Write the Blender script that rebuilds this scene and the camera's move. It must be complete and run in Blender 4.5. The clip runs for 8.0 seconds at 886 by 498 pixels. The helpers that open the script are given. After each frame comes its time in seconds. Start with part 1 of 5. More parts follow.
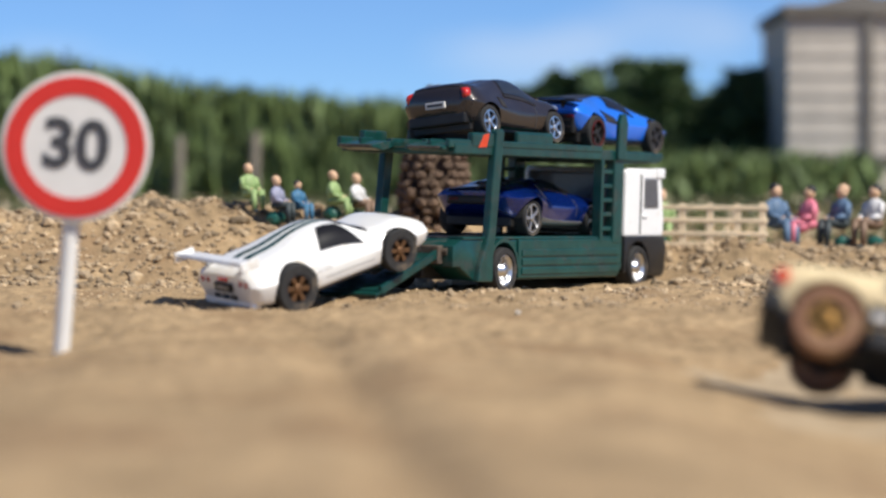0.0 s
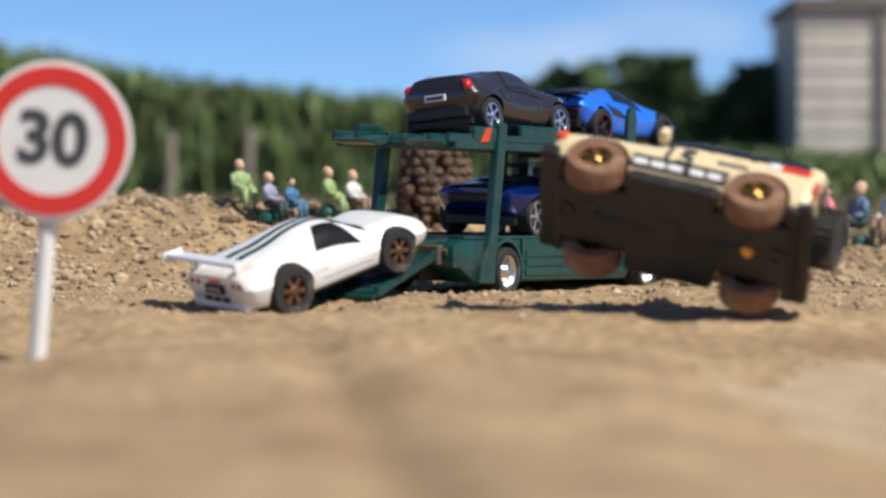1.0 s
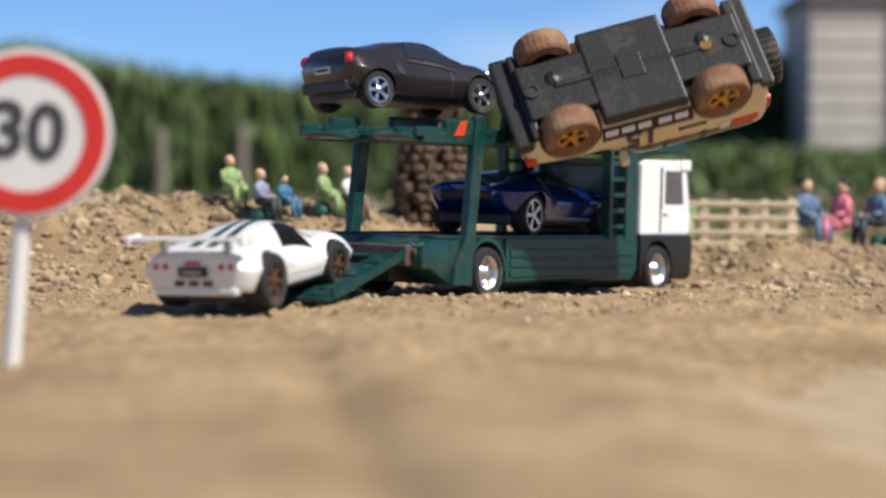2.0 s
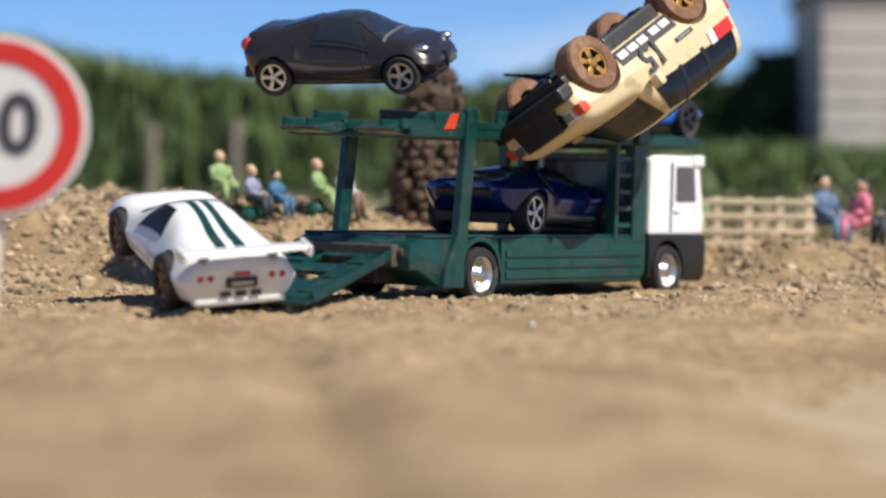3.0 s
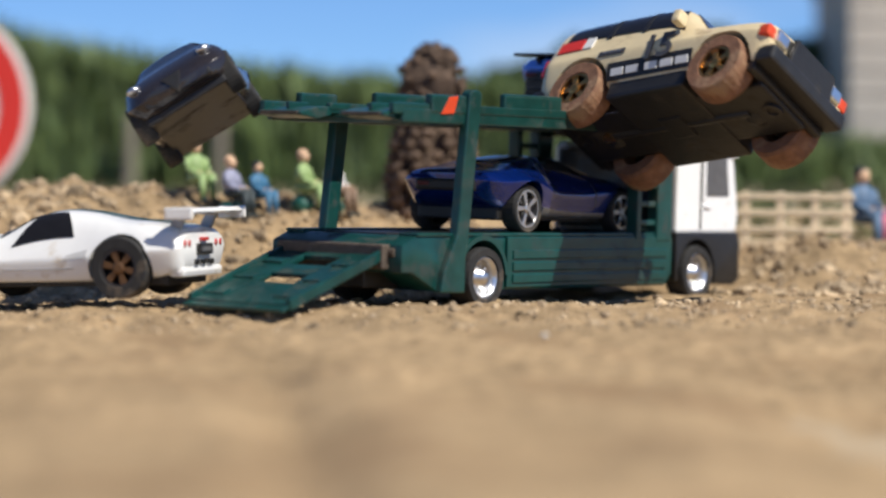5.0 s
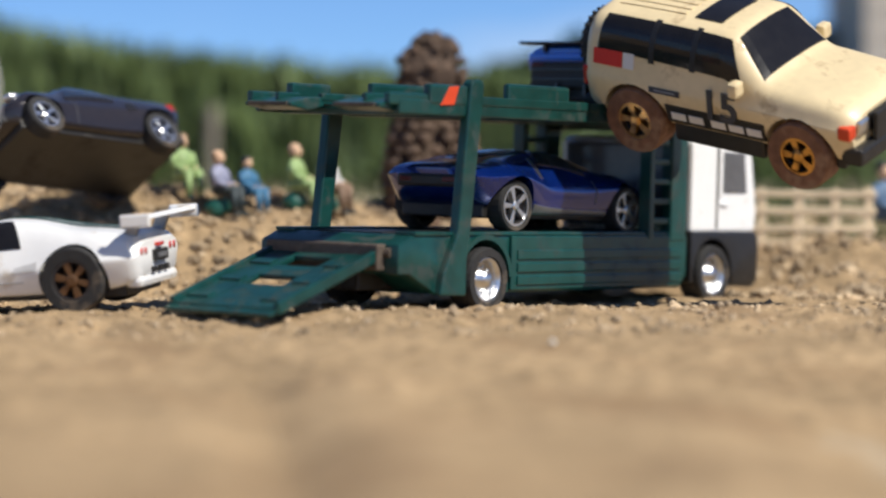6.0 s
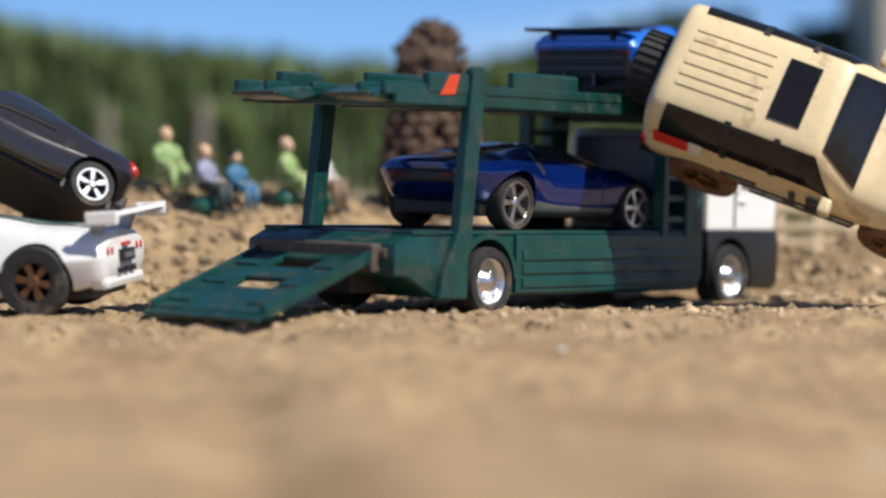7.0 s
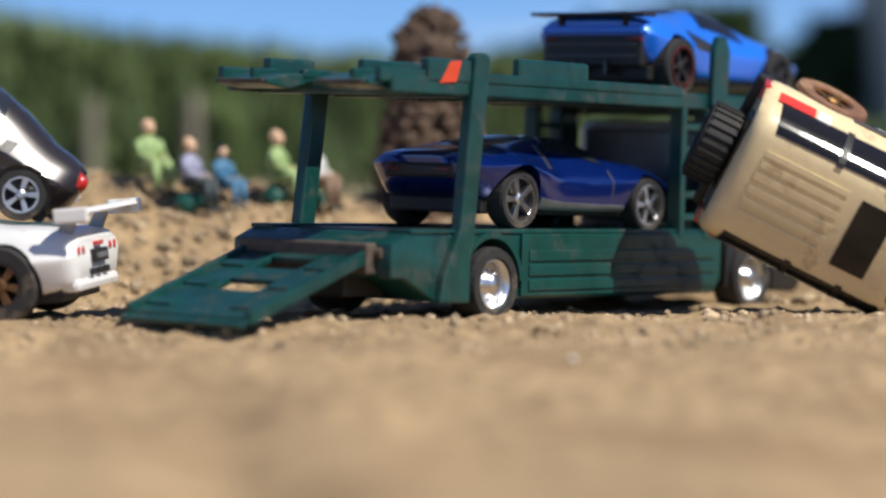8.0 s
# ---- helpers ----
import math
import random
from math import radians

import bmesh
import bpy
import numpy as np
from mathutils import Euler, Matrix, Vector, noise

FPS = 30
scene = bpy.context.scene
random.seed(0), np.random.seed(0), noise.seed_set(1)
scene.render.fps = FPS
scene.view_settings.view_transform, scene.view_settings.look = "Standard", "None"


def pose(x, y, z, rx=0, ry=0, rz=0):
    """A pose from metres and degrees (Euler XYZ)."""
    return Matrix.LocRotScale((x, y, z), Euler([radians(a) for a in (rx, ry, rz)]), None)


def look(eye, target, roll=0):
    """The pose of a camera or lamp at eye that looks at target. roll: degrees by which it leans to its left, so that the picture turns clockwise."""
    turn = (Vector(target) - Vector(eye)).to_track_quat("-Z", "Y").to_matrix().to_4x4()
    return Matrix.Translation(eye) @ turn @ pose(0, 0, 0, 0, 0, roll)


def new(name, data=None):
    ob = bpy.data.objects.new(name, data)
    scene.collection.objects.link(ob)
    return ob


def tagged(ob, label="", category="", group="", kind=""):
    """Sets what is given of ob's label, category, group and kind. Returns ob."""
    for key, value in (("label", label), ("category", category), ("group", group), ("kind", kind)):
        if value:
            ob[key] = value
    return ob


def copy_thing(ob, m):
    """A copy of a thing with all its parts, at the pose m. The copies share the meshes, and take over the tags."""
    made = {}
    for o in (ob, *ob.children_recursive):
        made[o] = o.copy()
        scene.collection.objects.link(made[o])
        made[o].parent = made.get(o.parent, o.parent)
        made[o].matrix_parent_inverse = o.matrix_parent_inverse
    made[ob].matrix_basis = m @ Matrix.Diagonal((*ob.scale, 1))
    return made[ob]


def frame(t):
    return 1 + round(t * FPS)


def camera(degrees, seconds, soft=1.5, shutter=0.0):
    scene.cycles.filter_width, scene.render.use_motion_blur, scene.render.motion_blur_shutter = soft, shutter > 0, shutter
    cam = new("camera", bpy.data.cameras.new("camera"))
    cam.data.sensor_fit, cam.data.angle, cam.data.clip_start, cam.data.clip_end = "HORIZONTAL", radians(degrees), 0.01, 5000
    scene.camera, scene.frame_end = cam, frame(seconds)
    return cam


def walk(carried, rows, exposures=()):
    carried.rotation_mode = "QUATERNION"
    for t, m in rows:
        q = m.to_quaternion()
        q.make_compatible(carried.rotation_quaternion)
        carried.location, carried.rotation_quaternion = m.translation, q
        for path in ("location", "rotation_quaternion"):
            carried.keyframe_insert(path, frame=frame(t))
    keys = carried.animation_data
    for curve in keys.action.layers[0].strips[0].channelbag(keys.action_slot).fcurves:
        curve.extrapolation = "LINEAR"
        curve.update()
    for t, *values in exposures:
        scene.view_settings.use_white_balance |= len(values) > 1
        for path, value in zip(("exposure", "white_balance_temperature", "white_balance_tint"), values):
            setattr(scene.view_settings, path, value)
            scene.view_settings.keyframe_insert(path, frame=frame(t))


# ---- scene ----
cam = camera(17.01, 8.0, soft=2.4, shutter=0.5)
PITCH = -0.393


def dolly(d):
    """The camera's pose after d metres of its straight slide forward."""
    a = radians(PITCH)
    return pose(0, -0.898 + d * math.cos(a), 0.019 + d * math.sin(a), 90 + PITCH, 0, 0)


walk(cam, [(0.00, dolly(0.0000)), (0.50, dolly(0.0222)), (1.00, dolly(0.0435)), (1.50, dolly(0.0645)), (2.25, dolly(0.0981)), (3.00, dolly(0.1291)), (3.50, dolly(0.1509)), (4.00, dolly(0.1709)), (4.50, dolly(0.1920)), (5.25, dolly(0.2250)), (6.00, dolly(0.2550)), (6.50, dolly(0.2760)), (7.00, dolly(0.2968)), (7.50, dolly(0.3181)), (8.00, dolly(0.3392))])
cam.data.dof.use_dof = True
cam.data.dof.aperture_fstop = 9.5

# ---- light ----
SUN = Vector((0.52, -0.395, 0.757)).normalized()
world = bpy.data.worlds.new("sky")
scene.world = world
world.use_nodes = True
wn, wl = world.node_tree.nodes, world.node_tree.links
sky = wn.new("ShaderNodeTexSky")
sky.sky_type, sky.sun_disc = "NISHITA", False
sky.sun_elevation = math.asin(SUN.z)
sky.sun_rotation = math.atan2(SUN.x, SUN.y)
sky.air_density, sky.dust_density, sky.ozone_density = 1.0, 0.0, 4.0
sky.altitude = 4200
deep = wn.new("ShaderNodeMix")
deep.data_type, deep.blend_type = "RGBA", "MULTIPLY"
deep.inputs[0].default_value, deep.inputs[7].default_value = 1.0, (0.70, 0.87, 1.08, 1)
wl.new(sky.outputs[0], deep.inputs[6])
# thin fair-weather clouds low over the horizon
where, puff, thin, veil = wn.new("ShaderNodeTexCoord"), wn.new("ShaderNodeTexNoise"), wn.new("ShaderNodeMapRange"), wn.new("ShaderNodeMix")
squash = wn.new("ShaderNodeMapping")
squash.inputs["Scale"].default_value = (8, 8, 24)
wl.new(where.outputs["Generated"], squash.inputs["Vector"])
wl.new(squash.outputs[0], puff.inputs["Vector"])
puff.inputs["Scale"].default_value, puff.inputs["Detail"].default_value = 1.6, 6
thin.inputs[1].default_value, thin.inputs[2].default_value, thin.inputs[4].default_value = 0.56, 0.72, 0.4
wl.new(puff.outputs[0], thin.inputs[0])
veil.data_type = "RGBA"
veil.inputs[7].default_value = (7.5, 7.8, 8.2, 1)
wl.new(thin.outputs[0], veil.inputs[0])
wl.new(deep.outputs[2], veil.inputs[6])
wl.new(veil.outputs[2], wn["Background"].inputs[0])
wn["Background"].inputs[1].default_value = 0.082
sun_data = bpy.data.lights.new("sun", "SUN")
sun_data.energy, sun_data.angle, sun_data.color = 4.1, radians(0.53), (1.0, 0.95, 0.86)
sun = new("sun", sun_data)
sun.matrix_world = look(SUN * 3, (0, 0, 0))
scene.view_settings.exposure = 0.44


# ---- materials ----
def material(name, colour, rough=0.5, metal=0.0, vary=0.15, grain=400.0, bump=0.0, bump_scale=800.0, coat=0.0, dirt=None, dirt_amount=0.0,
             dirt_scale=90.0, spec=0.5):
    """A surface with fine grain, broad variation, relief and, if dirt is given, patches of it."""
    m = bpy.data.materials.new(name)
    m.use_nodes = True
    n, l = m.node_tree.nodes, m.node_tree.links
    b = n["Principled BSDF"]
    b.inputs["Roughness"].default_value, b.inputs["Metallic"].default_value = rough, metal
    b.inputs["Coat Weight"].default_value, b.inputs["Coat Roughness"].default_value = coat, 0.06
    b.inputs["Specular IOR Level"].default_value = spec
    co = n.new("ShaderNodeTexCoord")
    fine, broad = n.new("ShaderNodeTexNoise"), n.new("ShaderNodeTexNoise")
    fine.inputs["Scale"].default_value, broad.inputs["Scale"].default_value = grain, grain / 7
    fine.inputs["Detail"].default_value = broad.inputs["Detail"].default_value = 4
    for t in (fine, broad):
        l.new(co.outputs["Object"], t.inputs["Vector"])
    add = n.new("ShaderNodeMath")
    add.operation = "ADD"
    l.new(fine.outputs[0], add.inputs[0])
    l.new(broad.outputs[0], add.inputs[1])
    ramp = n.new("ShaderNodeMapRange")
    ramp.inputs[1].default_value, ramp.inputs[2].default_value = 0.7, 1.3
    ramp.inputs[3].default_value, ramp.inputs[4].default_value = 1 - vary, 1 + vary
    l.new(add.outputs[0], ramp.inputs[0])
    mul = n.new("ShaderNodeMix")
    mul.data_type, mul.blend_type = "RGBA", "MULTIPLY"
    mul.inputs[0].default_value = 1
    mul.inputs[6].default_value = (*colour, 1)
    l.new(ramp.outputs[0], mul.inputs[7])
    out = mul.outputs[2]
    if dirt:
        d = n.new("ShaderNodeTexNoise")
        d.inputs["Scale"].default_value, d.inputs["Detail"].default_value, d.inputs["Roughness"].default_value = dirt_scale, 6, 0.65
        l.new(co.outputs["Object"], d.inputs["Vector"])
        r = n.new("ShaderNodeMapRange")
        r.inputs[1].default_value, r.inputs[2].default_value = 0.62 - 0.3 * dirt_amount, 0.72 - 0.2 * dirt_amount
        l.new(d.outputs[0], r.inputs[0])
        mix = n.new("ShaderNodeMix")
        mix.data_type = "RGBA"
        mix.inputs[7].default_value = (*dirt, 1)
        l.new(r.outputs[0], mix.inputs[0])
        l.new(out, mix.inputs[6])
        out = mix.outputs[2]
        rr = n.new("ShaderNodeMapRange")
        rr.inputs[3].default_value, rr.inputs[4].default_value = rough, min(1, rough + 0.35)
        l.new(r.outputs[0], rr.inputs[0])
        l.new(rr.outputs[0], b.inputs["Roughness"])
    l.new(out, b.inputs["Base Color"])
    if bump:
        bn, bt = n.new("ShaderNodeBump"), n.new("ShaderNodeTexNoise")
        bt.inputs["Scale"].default_value, bt.inputs["Detail"].default_value = bump_scale, 5
        l.new(co.outputs["Object"], bt.inputs["Vector"])
        bn.inputs["Strength"].default_value, bn.inputs["Distance"].default_value = bump, 0.0006
        l.new(bt.outputs[0], bn.inputs["Height"])
        l.new(bn.outputs[0], b.inputs["Normal"])
    return m


DUST = (0.42, 0.31, 0.19)
SAND = material("sand", (0.345, 0.243, 0.137), 0.95, vary=0.34, grain=260, bump=0.9, bump_scale=900, spec=0.15, dirt=(0.27, 0.18, 0.10), dirt_amount=0.35, dirt_scale=22)
HARDPAN = material("hard_dust", (0.385, 0.295, 0.190), 0.95, vary=0.15, grain=90, bump=0.3, bump_scale=600, spec=0.15)
TURF = material("field_grass", (0.080, 0.095, 0.034), 0.7, vary=0.3, grain=20)
GRAVEL = material("gravel", (0.40, 0.30, 0.19), 0.95, vary=0.4, grain=150, bump=0.8, bump_scale=700, spec=0.2)
STONE = material("stone", (0.42, 0.32, 0.21), 0.9, vary=0.3, grain=300, bump=0.8, bump_scale=500, spec=0.2)
GREEN = material("green_enamel", (0.006, 0.048, 0.042), 0.30, vary=0.3, grain=220, bump=0.15, bump_scale=300, dirt=(0.030, 0.050, 0.043), dirt_amount=0.30, dirt_scale=170)
RUST = material("bare_worn_metal", (0.11, 0.085, 0.065), 0.7, 0.3, vary=0.4, grain=500)
WHITE = material("white_paint", (0.80, 0.79, 0.76), 0.3, vary=0.03, coat=0.4, dirt=(0.62, 0.55, 0.45), dirt_amount=0.12, dirt_scale=120)
CABWHITE = material("white_plastic", (0.80, 0.80, 0.79), 0.35, vary=0.03, dirt=(0.6, 0.55, 0.47), dirt_amount=0.1, dirt_scale=150)
BLACKPAINT = material("dark_metallic_paint", (0.030, 0.024, 0.024), 0.26, 0.25, vary=0.15, grain=4000, coat=0.55)
DEEPBLUE = material("deep_blue_metallic", (0.003, 0.022, 0.18), 0.22, 0.5, vary=0.15, grain=4000, coat=1.0)
BRIGHTBLUE = material("bright_blue_paint", (0.012, 0.17, 0.80), 0.3, 0.1, vary=0.06, coat=0.9)
BEIGE = material("beige_paint", (0.72, 0.58, 0.34), 0.42, vary=0.07, coat=0.15, dirt=(0.45, 0.33, 0.18), dirt_amount=0.15, dirt_scale=110)
BLACK = material("black_plastic", (0.015, 0.014, 0.013), 0.45, vary=0.3, grain=300, bump=0.15, dirt=(0.035, 0.029, 0.022), dirt_amount=0.15, dirt_scale=110)
RUBBER = material("black_rubber", (0.022, 0.021, 0.02), 0.75, vary=0.3, dirt=(0.13, 0.10, 0.07), dirt_amount=0.2, dirt_scale=130)
BROWNRUBBER = material("muddy_tyre", (0.20, 0.095, 0.05), 0.8, vary=0.3, grain=500, bump=0.5, dirt=(0.30, 0.19, 0.11), dirt_amount=0.3, dirt_scale=120)
CHROME = material("chrome", (0.70, 0.70, 0.70), 0.3, 1.0, vary=0.08)
GOLD = material("gold_plating", (0.62, 0.34, 0.10), 0.32, 1.0, vary=0.3, grain=400, dirt=(0.16, 0.085, 0.045), dirt_amount=0.35, dirt_scale=300)
BRONZE = material("bronze_rim", (0.17, 0.088, 0.04), 0.45, 0.6, vary=0.2)
DARKRIM = material("dark_rim", (0.06, 0.055, 0.055), 0.4, 0.7, vary=0.2)
GLASS = material("tinted_window", (0.012, 0.011, 0.011), 0.16, vary=0.2, coat=0.0, spec=0.4)
SMOKEGLASS = material("smoked_window", (0.022, 0.026, 0.032), 0.08, vary=0.1, coat=0.6)
# white paint greyed to put the shade of scoop and crease into its colour
SCOOP = material("white_paint_shaded", (0.52, 0.51, 0.49), 0.5, vary=0.1)
GREYGLASS = material("grey_window", (0.10, 0.10, 0.105), 0.3, vary=0.2, coat=0.3)
DARKRED = material("dark_red_lens", (0.10, 0.008, 0.008), 0.3, vary=0.1)
RED = material("red_lens", (0.50, 0.02, 0.012), 0.25, vary=0.1, coat=0.6)
ORANGE = material("orange_lens", (0.60, 0.055, 0.012), 0.5, vary=0.1)
SIGNRED = material("sign_red", (0.62, 0.03, 0.02), 0.5, vary=0.06, grain=200)
SIGNWHITE = material("sign_white", (0.72, 0.70, 0.66), 0.5, vary=0.05, grain=200)
INK = material("black_ink", (0.05, 0.05, 0.055), 0.5, vary=0.1)
GREYMETAL = material("grey_metal", (0.35, 0.35, 0.35), 0.45, 0.8, vary=0.2)
WOOD = material("pale_wood", (0.74, 0.60, 0.41), 0.7, vary=0.18, grain=300, bump=0.3)
CONE = material("brown_scales", (0.105, 0.066, 0.042), 0.85, vary=0.5, grain=180, bump=0.5)
LEAF = material("reed_leaf", (0.13, 0.185, 0.062), 0.6, vary=0.22, grain=30)
LEAFDARK = material("tree_leaf", (0.10, 0.155, 0.065), 0.6, vary=0.3, grain=30)
GREYWOOD = material("weathered_wood", (0.24, 0.21, 0.165), 0.9, vary=0.3, grain=120)
BARK = material("bark", (0.10, 0.075, 0.05), 0.9, vary=0.4, grain=120, bump=0.6)
CONCRETE = material("concrete", (0.54, 0.49, 0.42), 0.9, vary=0.15, grain=60, bump=0.4, bump_scale=200, dirt=(0.20, 0.18, 0.15), dirt_amount=0.2, dirt_scale=9)
DARKCONCRETE = material("dark_concrete", (0.17, 0.155, 0.135), 0.9, vary=0.25, grain=60, bump=0.4)
SKIN = material("figure_flesh_paint", (0.62, 0.40, 0.25), 0.6, vary=0.1)
FIGGREEN = material("figure_green_paint", (0.30, 0.42, 0.17), 0.6, vary=0.15)
FIGBLUE = material("figure_blue_paint", (0.05, 0.17, 0.30), 0.6, vary=0.15)
FIGGREY = material("figure_grey_paint", (0.30, 0.31, 0.42), 0.6, vary=0.15)
FIGWHITE = material("figure_white_paint", (0.68, 0.67, 0.66), 0.6, vary=0.1)
FIGPINK = material("figure_pink_paint", (0.70, 0.20, 0.27), 0.6, vary=0.1)
FIGDARK = material("figure_dark_paint", (0.035, 0.05, 0.055), 0.6, vary=0.2)
FIGTEAL = material("bench_green_paint", (0.015, 0.11, 0.085), 0.5, vary=0.2)
FIGBROWN = material("figure_brown_paint", (0.22, 0.14, 0.09), 0.6, vary=0.2)
FIGSTEEL = material("figure_steel_blue_paint", (0.10, 0.17, 0.27), 0.6, vary=0.2)
HAIRBLACK = material("figure_black_hair", (0.012, 0.011, 0.011), 0.5, vary=0.1)

# ---- mesh helpers (sizes in millimetres, made into metres) ----
MM = 0.001


def root(name, label, category, group=""):
    return tagged(new(name), label, category, group)


def part(name, bm, mat, parent=None, label="", smooth=False):
    """Links a bmesh as one mesh object under a thing or a part."""
    me = bpy.data.meshes.new(name)
    bm.normal_update()
    bm.to_mesh(me)
    bm.free()
    for m in mat if isinstance(mat, (list, tuple)) else (mat,):
        me.materials.append(m)
    if smooth:
        me.polygons.foreach_set("use_smooth", [True] * len(me.polygons))
    ob = new(name, me)
    ob.parent = parent
    return tagged(ob, label)


def soften(bm, width, segments=2):
    if width:
        bmesh.ops.bevel(bm, geom=bm.edges[:], offset=width * MM, segments=segments, affect="EDGES", profile=0.6, clamp_overlap=True)
    return bm


def box(x0, x1, y0, y1, z0, z1, bevel=0.4, m=None, bm=None):
    """A box with softened edges, added to bm."""
    b = bmesh.new()
    bmesh.ops.create_cube(b, size=1)
    for v in b.verts:
        v.co = Vector(((x0, x1)[v.co.x > 0], (y0, y1)[v.co.y > 0], (z0, z1)[v.co.z > 0])) * MM
    soften(b, bevel)
    return join(bm, b, m)


def join(bm, b, m=None):
    if m is not None:
        b.transform(m)
    if bm is None:
        return b
    me = bpy.data.meshes.new("tmp")
    b.to_mesh(me)
    b.free()
    bm.from_mesh(me)
    bpy.data.meshes.remove(me)
    return bm


def prism(outline, lo, hi, axis="y", bevel=0.3, bm=None):
    """A flat outline of (u, w) pairs pushed out between lo and hi along an axis."""
    b = bmesh.new()

    def at(u, w, d):
        return Vector({"y": (u, d, w), "x": (d, u, w), "z": (u, w, d)}[axis]) * MM
    a = [b.verts.new(at(u, w, lo)) for u, w in outline]
    c = [b.verts.new(at(u, w, hi)) for u, w in outline]
    b.faces.new(a)
    b.faces.new(c[::-1])
    for i in range(len(a)):
        j = (i + 1) % len(a)
        b.faces.new((a[j], a[i], c[i], c[j]))
    bmesh.ops.recalc_face_normals(b, faces=b.faces[:])
    soften(b, bevel)
    return join(bm, b)


def lathe(profile, steps=28, bm=None, m=None):
    """Turns (radius, height) pairs about the y axis (height runs along y)."""
    b = bmesh.new()
    rings = []
    for r, h in profile:
        if r < 1e-6:
            rings.append([b.verts.new((0, h * MM, 0))] * steps)
        else:
            rings.append([b.verts.new((r * MM * math.cos(2 * math.pi * i / steps), h * MM, r * MM * math.sin(2 * math.pi * i / steps))) for i in range(steps)])
    for p, q in zip(rings, rings[1:]):
        for i in range(steps):
            j = (i + 1) % steps
            f = []
            for v in (p[i], p[j], q[j], q[i]):
                if v not in f:
                    f.append(v)
            if len(f) > 2:
                b.faces.new(f)
    bmesh.ops.recalc_face_normals(b, faces=b.faces[:])
    return join(bm, b, m)


def rod(a, c, r0, r1=None, sides=10, bm=None):
    """A tapered round bar from a to c."""
    a, c = Vector(a) * MM, Vector(c) * MM
    r1 = r0 if r1 is None else r1
    b = bmesh.new()
    bmesh.ops.create_cone(b, cap_ends=True, segments=sides, radius1=r0 * MM, radius2=r1 * MM, depth=(c - a).length)
    turn = (c - a).to_track_quat("Z", "Y").to_matrix().to_4x4()
    return join(bm, b, Matrix.Translation((a + c) / 2) @ turn)


def ball(x, y, z, rx, ry=None, rz=None, bm=None, sub=2, rough=0.0, m=None, seed=0):
    b = bmesh.new()
    bmesh.ops.create_icosphere(b, subdivisions=sub, radius=1)
    ry, rz = ry or rx, rz or rx
    for v in b.verts:
        k = 1 + rough * noise.noise(v.co * 1.7 + Vector((seed * 7.3, seed * 3.1, seed)))
        v.co = Vector((v.co.x * rx * k, v.co.y * ry * k, v.co.z * rz * k)) * MM
    b.transform(Matrix.Translation(Vector((x, y, z)) * MM))
    return join(bm, b, m)


def paint(bm, first, index):
    """Gives the faces from number first on a material slot."""
    bm.faces.ensure_lookup_table()
    for f in bm.faces[first:]:
        f.material_index = index


